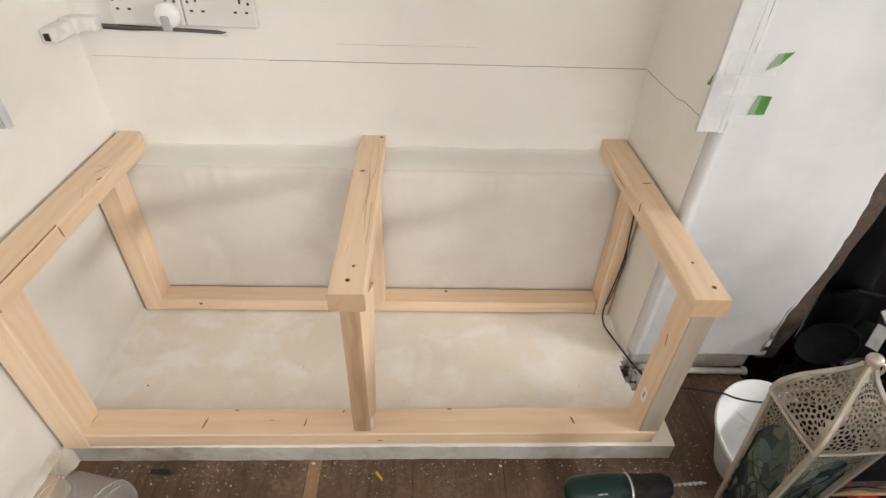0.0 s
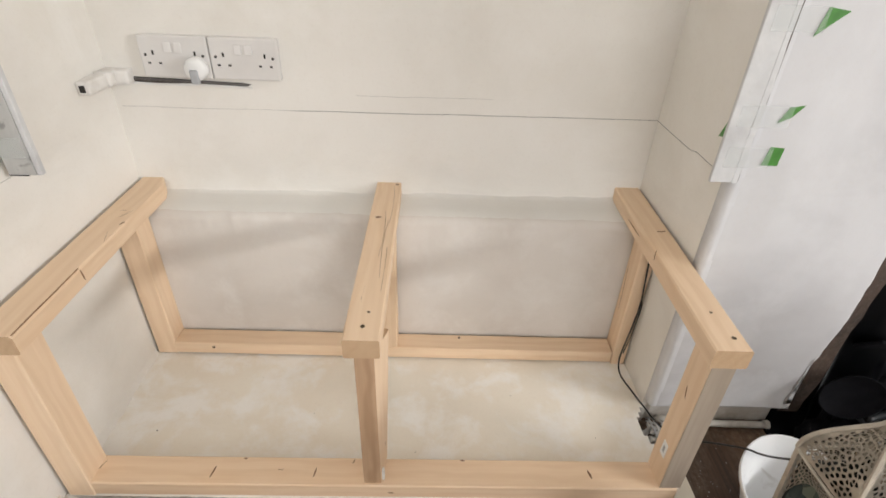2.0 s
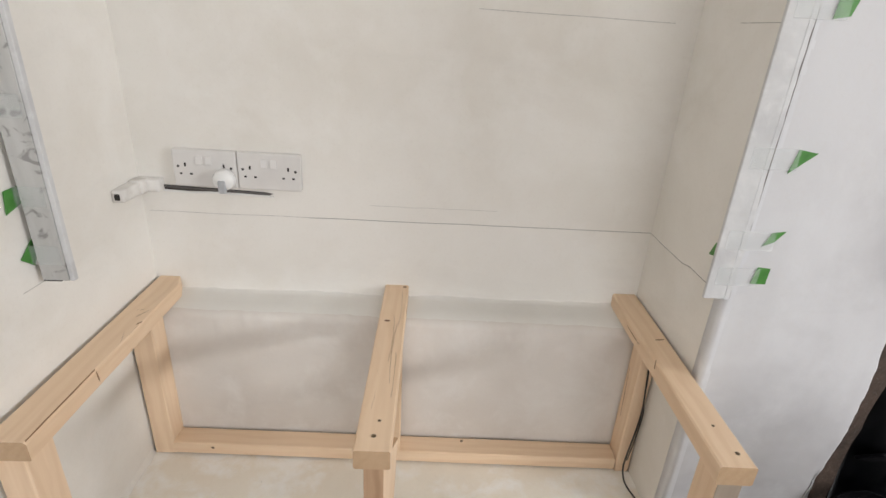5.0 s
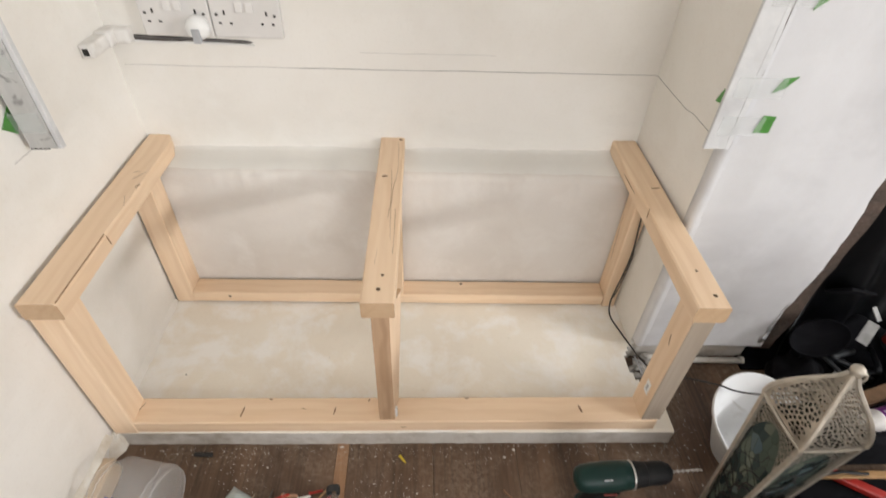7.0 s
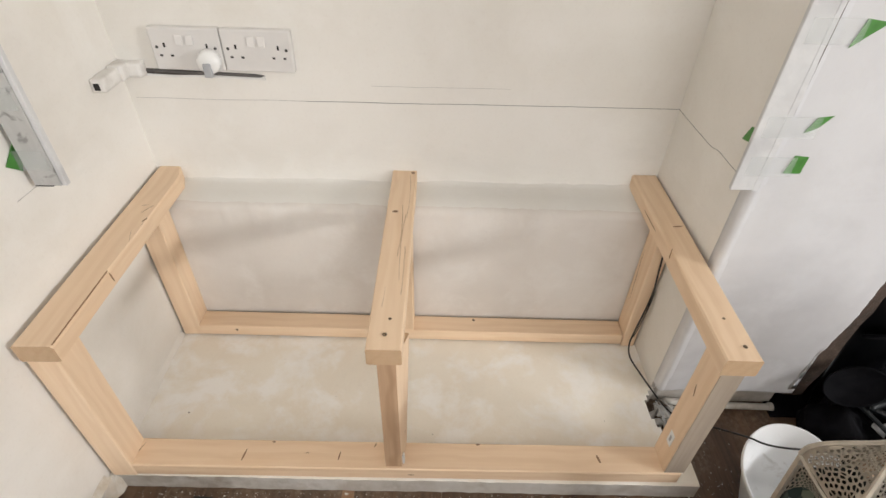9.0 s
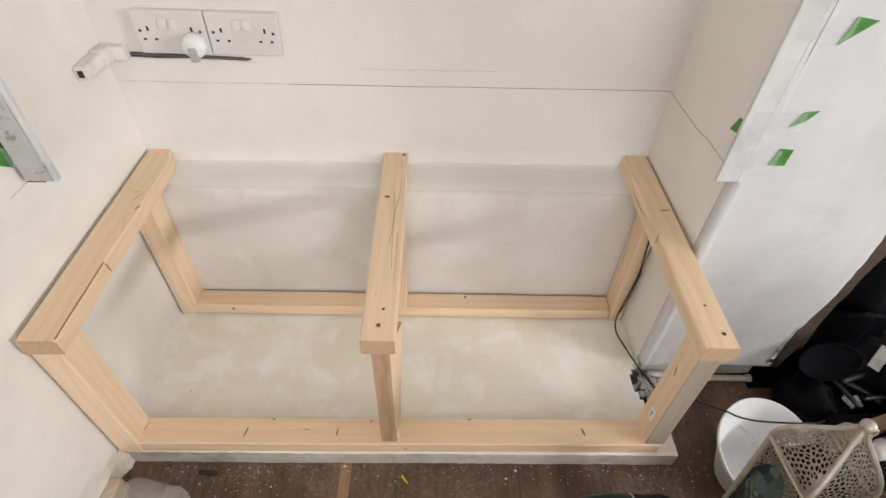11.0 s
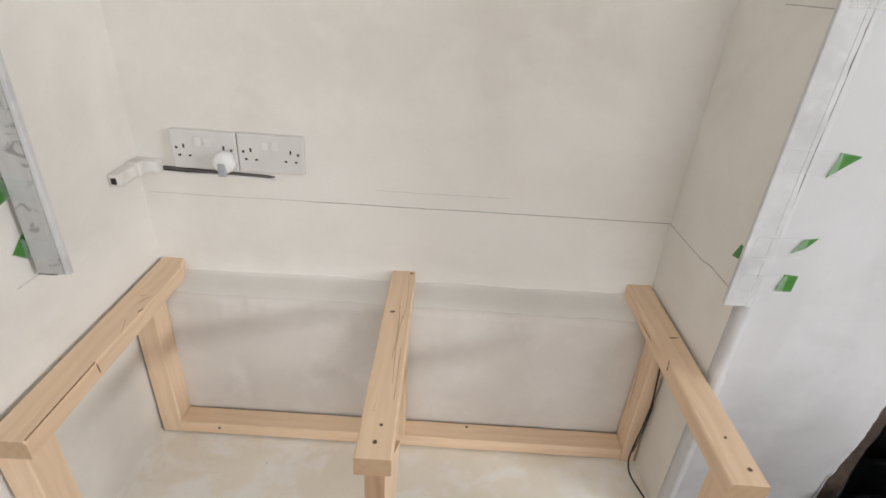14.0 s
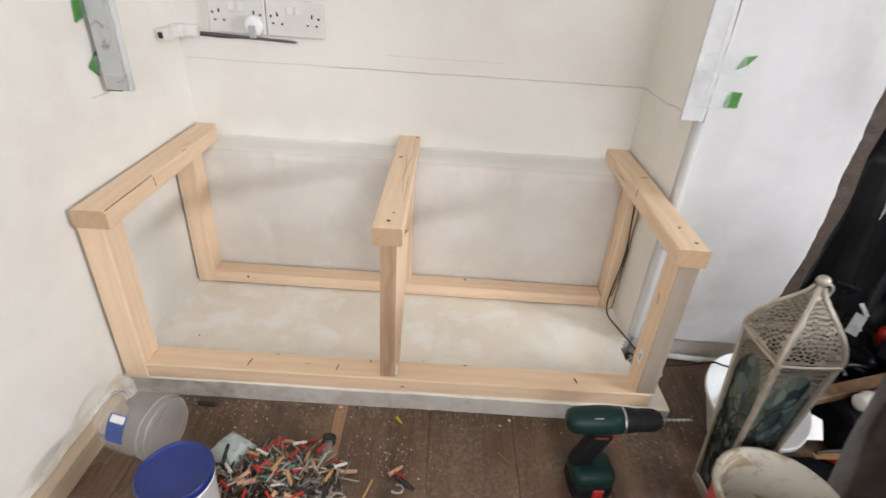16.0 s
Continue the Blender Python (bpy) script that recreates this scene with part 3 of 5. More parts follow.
knot(top_r, (1.2255, -0.214, TOP - 0.0002), 0.026, 0.0054, "z", 8)
crack(top_r, [(1.186, -0.293, TOP - 0.0004), (1.1815, -0.301, TOP - 0.0003), (1.1788, -0.306, 0.4785), (1.1783, -0.308, 0.468)], 0.0009)
crack(top_r, [(1.188, -0.12 - 0.018 * k, TOP - 0.0004) for k in range(6)], 0.0004)
knot(top_r, (1.184, -0.17, 0.462), 0.09, 0.003, "-x", 90)
knot(post_r, (1.1925, -0.53, 0.33), 0.03, 0.004, "-x", 15)
knot(post_m, (0.6425, -0.52, 0.16), 0.007, 0.006, "x")
knot(back_r, (1.2125, -0.14, 0.27), 0.16, 0.002, "-x", 4)
part("label", box(1.1912, 1.1924, -0.545, -0.527, 0.155, 0.192, 0.0003), BRIGHT_WHITE, post_r, "small torn white paper label")
part("label_mark", box(1.1906, 1.1913, -0.539, -0.533, 0.166, 0.182), GREY_PLASTIC, post_r)
FILLER = make_plaster("white_filler", (0.80, 0.79, 0.77), (0.74, 0.72, 0.69), (0.84, 0.83, 0.82), 6, 0.6, 0.6)
part("filler", box(0.6365, 0.642, -0.552, -0.542, RAIL - 0.001, RAIL + 0.03, 0.002, 2), FILLER, post_m, "dab of white filler")

# ---- sockets, plug and cable chase ----
def hole_box(x0, x1, z0, z1, y):
    return box(x0, x1, y - 0.0006, y + 0.001, z0, z1)


def double_socket(x, z, tip):
    """A two-gang switched socket, its plate 146 x 86 mm."""
    sock = thing("double_socket", (x, 0, z), "white double wall socket with two rocker switches", "socket", "sockets on the alcove wall")
    sock.matrix_basis = Matrix.Translation((x, 0, z)) @ Matrix.Rotation(radians(tip), 4, "Y")
    WM[sock] = sock.matrix_basis.copy()
    at = lambda bm, name, mat, label="": part(name, bm, mat, sock, label, WM[sock])
    at(box(-0.073, 0.073, -0.016, 0.002, -0.044, 0.044, 0.004, 3), "plate", SOCKET_WHITE)
    y = -0.016
    for s in (-1, 1):
        bm = box(s * 0.011 - 0.0075, s * 0.011 + 0.0075, y - 0.0022, y, 0.010, 0.030, 0.001, 2)
        for v in bm.verts:
            if v.co.z < 0.02 and v.co.y < y - 0.001:
                v.co.y -= 0.0018
        at(bm, "switch", SWITCH_WHITE)
        cx = s * 0.044
        at(hole_box(cx - 0.002, cx + 0.002, 0.004, 0.013, y), "earth_slot", SLOT_BLACK)
        at(hole_box(cx - 0.0145, cx - 0.0085, -0.015, -0.011, y), "pin_slot", SLOT_BLACK)
        at(hole_box(cx + 0.0085, cx + 0.0145, -0.015, -0.011, y), "pin_slot", SLOT_BLACK)
        bm = lathe([(0.0032, 0), (0.003, 0.0008), (0.001, 0.0009), (0, 0.0004)], 12)
        part("fixing_screw", bm, SCREW_DARK, sock, "", WM[sock] @ Matrix.Translation((s * 0.0605, y, 0.004)) @ Matrix.Rotation(radians(90), 4, "X"))
    return sock


double_socket(0.171, 0.770, 0.3)
double_socket(0.3185, 0.769, 0.6)

plug = thing("plug", (0.217, -0.017, 0.750), "round white plug with a grey clip", "plug")
bm = lathe([(0.0225, 0.0), (0.0245, 0.004), (0.0245, 0.016), (0.021, 0.024), (0.012, 0.028), (0, 0.029)], 24)
part("plug_body", bm, BRIGHT_WHITE, plug, "", Matrix.Translation((0.217, -0.0165, 0.750)) @ LAY_Y, True)
part("plug_clip", box(0.2085, 0.2255, -0.049, -0.036, 0.722, 0.752, 0.003, 2), GREY_PLASTIC, plug, "grey plastic cable clip")

chase = thing("cable_chase", (0.19, 0, 0.714), "dark open cable chase cut below the sockets", kind="structure")
# Flat dark plate on the wall; the groove's shade is its colour.
bm = prism([(0.045, 0.724), (0.10, 0.7225), (0.30, 0.7155), (0.320, 0.712), (0.305, 0.7075), (0.20, 0.711), (0.12, 0.7105), (0.045, 0.713)], -0.0012)
part("chase_groove", bm, plain("chase_shadow", (0.10, 0.085, 0.075), 0.9, 0, 0.3, 60, 0.6), chase)
part("chase_cable", tube([(0.045, -0.002, 0.720), (0.12, -0.004, 0.7185), (0.22, -0.004, 0.7155), (0.312, -0.001, 0.711)], 0.0028, 8), plain("cable_grey", (0.13, 0.12, 0.115), 0.5), chase)
part("chase_lip", tube([(0.05, -0.001, 0.7105), (0.12, -0.002, 0.708), (0.2, -0.002, 0.709), (0.32, -0.001, 0.7045)], 0.003, 6), FILLER, chase)

trunk = thing("cable_trunking", (0.03, -0.05, 0.72), "white plastic cable trunking elbow painted over at the corner", "trunking")
TRUNK_PAINT = make_plaster("trunking_paint", (0.80, 0.78, 0.75), (0.58, 0.55, 0.51), (0.84, 0.83, 0.81), 9.0, 0.7, 0.5)


def duct(x0, x1, y0, y1, z0, z1, seed):
    """A square duct with softened, paint-clogged edges."""
    bm = box(x0, x1, y0, y1, z0, z1)
    bmesh.ops.subdivide_edges(bm, edges=bm.edges[:], cuts=5, use_grid_fill=True)
    middle = Vector(((x0 + x1) / 2, (y0 + y1) / 2, (z0 + z1) / 2))
    bmesh.ops.smooth_vert(bm, verts=bm.verts, factor=0.5, use_axis_x=True, use_axis_y=True, use_axis_z=True)
    for v in bm.verts:
        v.co = middle + (v.co - middle) * 1.03 + Vector((1, 1, 1)) * 0.0012 * noise.noise(v.co * 45 + Vector((seed, 0, 0)))
    return bm


part("trunk_arm", duct(LEFT_X + 0.0005, 0.033, -0.116, -0.040, 0.7135, 0.7400, 1.0), TRUNK_PAINT, trunk, "", None, True)
part("trunk_collar", duct(LEFT_X + 0.0005, 0.037, -0.050, -0.014, 0.7115, 0.7425, 5.0), TRUNK_PAINT, trunk, "", None, True)
part("trunk_elbow", duct(LEFT_X + 0.0005, 0.064, -0.026, 0.0, 0.7115, 0.7405, 9.0), TRUNK_PAINT, trunk, "", None, True)
part("trunk_mouth", box(0.0135, 0.0255, -0.1185, -0.1150, 0.7185, 0.7335, 0.0015), SLOT_BLACK, trunk, "dark open end")

# ---- pencil lines ----
def pencil(points, material, radius=0.0009):
    part("pencil_line", tube(points, radius, 5, 4), material, None, "pencil line drawn on the plaster", kind="structure")


wig = lambda x: 0.0016 * noise.noise((x * 7, 0.2, 0)) + 0.0006 * noise.noise((x * 33, 0.9, 0))
pencil([(x, -0.0002, 0.656 + wig(x)) for x in np.linspace(0.02, 0.40, 14)], FAINT, 0.0007)
pencil([(x, -0.0002, 0.6555 + wig(x)) for x in np.linspace(0.40, 0.66, 10)], PENCIL, 0.0008)
pencil([(x, -0.0002, 0.655 + wig(x)) for x in np.linspace(0.655, ALCOVE_X, 18)], PENCIL, 0.0007)
pencil([(ALCOVE_X + 0.0002, y, 0.654 + wig(y) + 0.006 * (y < -0.2)) for y in np.linspace(-0.001, -0.325, 12)], PENCIL, 0.0008)
pencil([(x, -0.0002, 0.694 + 2 * wig(x + 3)) for x in np.linspace(0.55, 0.86, 10)], FAINT, 0.0005)
pencil([(x, -0.0002, 1.139 - 0.012 * (x - 0.8) + wig(x)) for x in np.linspace(0.78, 1.20, 10)], FAINT, 0.0008)
pencil([(ALCOVE_X + 0.0002, y, 1.137) for y in np.linspace(-0.16, -0.30, 5)], PENCIL, 0.0006)
pencil([(LEFT_X + 0.0002, y, 0.645 - 0.02 * (y + 0.38)) for y in np.linspace(-0.35, -0.405, 5)], FAINT, 0.0008)

# ---- taped corner strips ----
def make_strip_metal():
    n = Nodes("galvanised_strip", 0.5, 0.35)
    a = n.noise(1.0, 5, n.stretched(30, 30, 4))
    b = n.noise(28, 6, warp=1.5)
    c = n.mix(n.ramp(a, (0.35, 0.0), (0.7, 1.0)), (0.46, 0.46, 0.45), (0.60, 0.60, 0.59))
    c = n.mix(n.ramp(b, (0.55, 0.0), (0.64, 0.8)), c, (0.25, 0.24, 0.235))
    return n.color(c).rough(b, 0.4, 0.7).bump(b, 0.4, 0.001).mat


STRIP = make_strip_metal()
STRIP_WHITE = make_plaster("whitened_strip", (0.62, 0.625, 0.63), (0.50, 0.50, 0.51), (0.72, 0.72, 0.72), 5.0, 0.8, 0.4)
GREEN = plain("green_tape", (0.075, 0.27, 0.045), 0.45, 0, 0.15, 60)


def make_clear():
    n = Nodes("clear_tape", 0.25)
    n.color((0.80, 0.84, 0.83))
    n.shader.inputs["Alpha"].default_value = 0.12
    n.bump(n.noise(120, 3), 0.2, 0.001)
    return n.mat


CLEAR = make_clear()
strip_l = thing("corner_strip", (0.045, -0.366, 0.655), "grey galvanised corner strip smeared with plaster, taped to the wall", "corner strip", "taped corner strips")
bm = box(0.018, 0.064, -0.369, -0.365, 0.655, 2.1, 0.0008)
part("strip_face", bm, STRIP, strip_l)
part("strip_return", box(0.0645, 0.073, -0.3685, -0.358, 0.655, 2.1, 0.001), STRIP_WHITE, strip_l, "paler folded edge")
part("strip_back", box(0.0175, 0.021, -0.3645, -0.325, 0.655, 2.1, 0.0008), STRIP, strip_l)
# Black sliver that paints the shadow below the strip's lower end.
part("strip_shadow_gap", box(0.019, 0.05, -0.3693, -0.366, 0.6535, 0.6553), SLOT_BLACK, strip_l)
strip_r = thing("corner_strip", (1.24, -0.356, 0.66), "white painted corner strip taped to the chimney corner", "corner strip", "taped corner strips")
part("strip_face", box(1.2045, 1.243, -0.3625, -0.355, 0.668, 2.1, 0.0015, 2), STRIP_WHITE, strip_r)
bm = bmesh.new()
prev = None
for k in range(90):
    z = 0.667 + 1.433 * k / 89
    e = 1.2535 + 0.0035 * noise.noise((z * 11, 4.4, 0)) + 0.002 * noise.noise((z * 60, 2.4, 0))
    ring = [bm.verts.new(p) for p in ((1.2431, -0.3623, z), (e, -0.3612, z), (e, -0.355, z), (1.2431, -0.355, z))]
    if prev:
        for a in range(4):
            bm.faces.new((prev[a], prev[(a + 1) % 4], ring[(a + 1) % 4], ring[a]))
    prev = ring
part("strip_return", bm, STRIP_WHITE, strip_r, "ragged plastered edge")
# A dark sliver drawn in place of the shadowed gap at the strip's edge.
part("strip_gap", box(1.2500, 1.2580, -0.3549, -0.3520, 0.664, 2.1), plain("gap_shade", (0.16, 0.14, 0.13), 0.9), strip_r, "dark sliver painting the shade behind the strip")


def flag(parent, outline, at, turn):
    """A torn scrap of green tape with thickness, laid against a wall."""
    m = Matrix.Translation(at) @ Matrix.Rotation(radians(turn), 4, "Z")
    return part("green_tape", prism(outline, -0.0012), GREEN, parent, "torn green tape end", m)


for x, z, o in ((1.285, 0.716, [(0.0, -0.016), (0.028, -0.016), (0.048, 0.010), (0.006, 0.012)]),
                (1.293, 0.786, [(-0.008, -0.012), (0.012, -0.004), (0.028, 0.013), (0.004, 0.010)]),
                (1.288, 0.932, [(0.0, -0.022), (0.022, -0.006), (0.042, 0.008), (0.008, 0.012)]),
                (1.290, 1.160, [(-0.01, -0.014), (0.016, -0.010), (0.024, 0.014), (-0.008, 0.012)])):
    flag(strip_r, [(a * 1.0 + 0.004, b * 1.2) for a, b in o], (x, BREAST_Y - 0.0015, z), 0)
    part("clear_tape", box(1.216, x + 0.008, -0.3645, -0.3633, z - 0.019, z + 0.017, 0.0004), CLEAR, strip_r, "clear sticky tape")
flag(strip_r, [(-0.004, -0.018), (0.034, -0.010), (0.036, 0.017), (0.010, 0.012)], (ALCOVE_X - 0.0012, -0.270, 0.735), -90)
for y, z, o in ((-0.362, 0.703, [(-0.030, 0.0), (-0.004, -0.022), (0.012, 0.004), (0.004, 0.026)]),
                (-0.366, 0.808, [(-0.028, -0.024), (0.018, -0.012), (0.016, 0.016), (-0.022, 0.014)]),
                (-0.352, 0.955, [(-0.026, -0.02), (0.012, -0.014), (0.014, 0.02), (-0.014, 0.024)])):
    flag(strip_l, o, (LEFT_X + 0.0018, y, z), 90)
    part("clear_tape", box(LEFT_X + 0.002, 0.060, -0.3708, -0.3698, z - 0.018, z + 0.018, 0.0003), CLEAR, strip_l, "clear sticky tape")

# ---- black cable ----
cable = thing("black_cable", (1.22, -0.2, SLAB_Z), "thin black cable running down the post and across the slab", "cable")
part("cable_run", tube([(1.232, -0.186, 0.40), (1.236, -0.19, 0.33), (1.240, -0.193, 0.262), (1.236, -0.196, 0.20), (1.226, -0.202, 0.13), (1.220, -0.210, 0.085), (1.221, -0.235, 0.062), (1.232, -0.285, 0.062), (1.246, -0.335, 0.062), (1.268, -0.378, 0.052), (1.305, -0.415, 0.045), (1.350, -0.455, 0.085), (1.362, -0.505, 0.140), (1.371, -0.527, 0.161), (1.385, -0.537, 0.1625), (1.41, -0.546, 0.164), (1.453, -0.552, 0.165), (1.54, -0.555, 0.165), (1.62, -0.52, 0.11)], 0.0022, 8, 5), CABLE, cable)
part("cable_loop", tube([(1.240, -0.192, 0.275), (1.246, -0.19, 0.25), (1.244, -0.192, 0.21), (1.238, -0.195, 0.15), (1.232, -0.196, 0.10)], 0.0015, 6, 4), CABLE, cable)

# ---- skirting, pipe and rubble by the walls ----
RAW_WOOD = make_pine("old_skirting", (0.52, 0.41, 0.29), (0.38, 0.28, 0.18), (0.60, 0.50, 0.39))
skirt = part("baseboard", box(-0.6, 0.6, -0.0185, 0.0185, 0.0, 0.052, 0.004, 2), RAW_WOOD, None, "bare brown skirting with broken plaster above", m=pose(0.0235, -1.22, 0, 0, 0, 90), kind="structure")
bm = bmesh.new()
prev = None
for k in range(60):
    y = -0.574 - 1.2 * k / 59
    w = 0.010 + 0.006 * noise.noise((y * 14, 0, 0)) + 0.004 * noise.noise((y * 50, 0, 3))
    top = 0.058 + 0.010 * noise.noise((y * 9, 7, 0)) + 0.006 * noise.noise((y * 44, 2, 3))
    ring = [bm.verts.new(p) for p in ((LEFT_X - 0.001, y, top + 0.008), (LEFT_X + w * 0.5, y, top), (LEFT_X + w, y, 0.053), (LEFT_X - 0.001, y, 0.051))]
    if prev:
        for a in range(3):
            bm.faces.new((prev[a], prev[a + 1], ring[a + 1], ring[a]))
    prev = ring
part("trim", bm, make_plaster("broken_plaster", (0.70, 0.67, 0.60), (0.48, 0.40, 0.30), (0.80, 0.79, 0.76), 5, 0.9, 0.8), None, "ragged broken plaster edge above the skirting", kind="structure")
# Ragged plaster where the wall runs down onto the slab, and the wedge at the slab's front corner.
bm = bmesh.new()
prev = None
for k in range(70):
    y = -0.165 - 0.335 * k / 69
    w = 0.006 + 0.004 * noise.noise((y * 17, 0.4, 0)) + 0.003 * noise.noise((y * 60, 1.4, 0)) + 0.004 * k / 69
    ring = [bm.verts.new(p) for p in ((LEFT_X - 0.001, y, 0.063), (LEFT_X + w * 0.35, y, 0.057), (LEFT_X + w, y, 0.0515), (LEFT_X + w + 0.002, y, 0.046))]
    if prev:
        for a in range(3):
            bm.faces.new((prev[a], prev[a + 1], ring[a + 1], ring[a]))
    prev = ring
part("trim", bm, WALL, None, "ragged plaster edge between wall and slab", smooth=True, kind="structure")
bm = bmesh.new()
prev = None
for k in range(9):
    x = LEFT_X - 0.001 + 0.022 * k / 8
    f = 1 - 0.8 * k / 8
    ring = [bm.verts.new((x + 0.0012 * noise.noise((y * 60, z * 60, k * 0.9)) * (k > 0), y, z)) for y, z in
            ((-0.560, 0.0), (-0.560, 0.049), (-0.566 - 0.010 * f, 0.046 * f + 0.002), (-0.568 - 0.028 * f, 0.026 * f), (-0.570 - 0.042 * f, 0.0))]
    if prev:
        for q in range(5):
            bm.faces.new((prev[q], prev[(q + 1) % 5], ring[(q + 1) % 5], ring[q]))
    else:
        bm.faces.new(ring[::-1])
    prev = ring
bm.faces.new(prev)
part("trim", bm, make_plaster("corner_plaster", (0.72, 0.66, 0.57), (0.58, 0.50, 0.40), (0.78, 0.75, 0.69), 6, 0.9, 0.7), None, "beige plaster wedge at the corner of the slab", kind="structure")

PIPE_PAINT = make_plaster("pipe_paint", (0.56, 0.54, 0.50), (0.40, 0.37, 0.33), (0.66, 0.65, 0.62), 6, 0.9, 0.5)
pipe = thing("floor_pipe", (1.43, -0.355, 0.02), "short white painted pipe along the foot of the chimney breast", "pipe")
part("pipe_run", tube([(1.285, -0.345, 0.030), (1.36, -0.345, 0.020), (1.45, -0.346, 0.013), (1.555, -0.347, 0.011)], 0.0085, 12, 3), PIPE_PAINT, pipe, "", None, True)
part("pipe_end", tube([(1.556, -0.347, 0.0125), (1.566, -0.347, 0.0125)], 0.0105, 12, 2), PIPE_PAINT, pipe, "", None, True)
rub = bmesh.new()
rnd = random.Random(5)
for k in range(46):
    s = rnd.uniform(0.004, 0.014)
    p = Vector((rnd.uniform(1.245, 1.31), rnd.uniform(-0.44, -0.355), s * 0.5 + rnd.uniform(0, 0.026)))
    g = bmesh.ops.create_icosphere(rub, subdivisions=1, radius=s, matrix=Matrix.Translation(p) @ Matrix.Rotation(rnd.uniform(0, 6), 4, "Z") @ Matrix.Diagonal((1.6, 0.7, 0.6, 1)))
    for v in g["verts"]:
        v.co += Vector((rnd.uniform(-1, 1), rnd.uniform(-1, 1), rnd.uniform(-1, 1))) * s * 0.25
part("rubble", rub, make_plaster("rubble_grey", (0.55, 0.54, 0.52), (0.35, 0.33, 0.31), (0.72, 0.71, 0.7), 8, 0.9, 0.6), None, "grey plaster rubble in the broken slab corner", kind="stuff", category="rubble")
for k, (a, b, c) in enumerate((((1.262, -0.352, 0.046), (1.268, -0.395, 0.050), (1.285, -0.440, 0.030)), ((1.256, -0.356, 0.044), (1.258, -0.400, 0.046), (1.272, -0.452, 0.022)), ((1.272, -0.352, 0.042), (1.286, -0.384, 0.048), (1.306, -0.418, 0.028)), ((1.250, -0.362, 0.040), (1.264, -0.378, 0.049), (1.292, -0.402, 0.036)))):
    part("stray_wire", tube([a, b, c], 0.0024 if k % 2 else 0.0018, 6, 4), GREY_PLASTIC if k % 2 else PALE_WIRE, None, "grey stray wire in the broken slab corner", None, True, category="wire", group="stray wires")

# ---- lantern ----
BRASS = plain("champagne_metal", (0.52, 0.47, 0.395), 0.42, 0.45, 0.12, 40, 0.2)
LX, LY, EAVE, LTURN = 1.325, -0.746, 0.398, 2.0
lantern = thing("lantern", (LX, LY, 0), "champagne metal lantern with a pierced onion roof and leaded glass sides", "lantern", turn=LTURN)
LM = WM[lantern]
rnd = random.Random(11)


def half(z):
    return 0.031 + 0.0205 * z / EAVE


def roof_half(v):
    return 0.0045 + 0.0485 * (1 - v) ** 1.5 * (1 + 1.6 * v)


def cells_of(count_u, count_v, jitter=0.42):
    """Uneven cells filling u -1..1, v 0..1: scattered seeds, each keeping the points nearest to it."""
    su, sv = 2 / count_u, 1 / count_v
    seeds = [(-1 + su * (i + 0.5 + 0.5 * (k % 2) - 0.25 + rnd.uniform(-jitter, jitter)), sv * (k + 0.5 + rnd.uniform(-jitter, jitter))) for i in range(count_u) for k in range(count_v)]
    out = []
    for pu, pv in seeds:
        poly = [(-1.0, 0.0), (1.0, 0.0), (1.0, 1.0), (-1.0, 1.0)]
        for qu, qv in seeds:
            du, dv = (qu - pu) / su, (qv - pv) / sv
            if not 0 < du * du + dv * dv < 9:
                continue
            mu, mv = (pu + qu) / 2, (pv + qv) / 2
            side = [((u - mu) / su) * du + ((v - mv) / sv) * dv for u, v in poly]
            cut = []
            for j in range(len(poly)):
                a, b, fa, fb = poly[j - 1], poly[j], side[j - 1], side[j]
                if (fa <= 0) != (fb <= 0):
                    t = fa / (fa - fb)
                    cut.append((a[0] + (b[0] - a[0]) * t, a[1] + (b[1] - a[1]) * t))
                if fb <= 0:
                    cut.append(b)
            poly = cut
            if len(poly) < 3:
                break
        if len(poly) >= 3:
            out.append(poly)
    return out


def pierced(surface, count_u, count_v, keep=0.65, thick=0.0012, border=0.82, edge=1.0):
    """A metal sheet pierced with uneven rounded holes. surface(u, v): a place on it."""
    bm = bmesh.new()
    for poly in cells_of(count_u, count_v):
        cu, cv = sum(p[0] for p in poly) / len(poly), sum(p[1] for p in poly) / len(poly)
        if abs(cu) > border or not 0.05 < cv < 0.5 + border / 2 - 0.06 * edge:
            bm.faces.new([bm.verts.new(surface(a, b)) for a, b in poly])
            continue
        k = keep + rnd.uniform(-0.08, 0.06)
        inner = [(cu + (a - cu) * k, cv + (b - cv) * k) for a, b in poly]
        count = len(poly)
        outer = [bm.verts.new(surface(a, b)) for a, b in poly]
        first, second = [], []
        for j in range(count):
            (a, b), (c, d) = inner[j], inner[(j + 1) % count]
            first.append(bm.verts.new(surface(a + (c - a) * 0.27, b + (d - b) * 0.27)))
            second.append(bm.verts.new(surface(a + (c - a) * 0.73, b + (d - b) * 0.73)))
        for j in range(count):
            n = (j + 1) % count
            bm.faces.new((outer[j], outer[n], second[j], first[j]))
            bm.faces.new((outer[n], first[n], second[j]))
    bmesh.ops.solidify(bm, geom=bm.faces[:], thickness=thick)
    return bm


GLASS_TINT = Nodes("leaded_glass", 0.12)
isl = GLASS_TINT.add("ShaderNodeObjectInfo").outputs["Random"]
GLASS_TINT.color(GLASS_TINT.ramp(isl, (0.0, (0.03, 0.055, 0.06)), (0.3, (0.085, 0.12, 0.115)), (0.6, (0.18, 0.23, 0.20)), (0.85, (0.33, 0.37, 0.29)), (1.0, (0.17, 0.25, 0.29))))
GLASS_TINT.bump(GLASS_TINT.noise(60, 3), 0.3, 0.002)
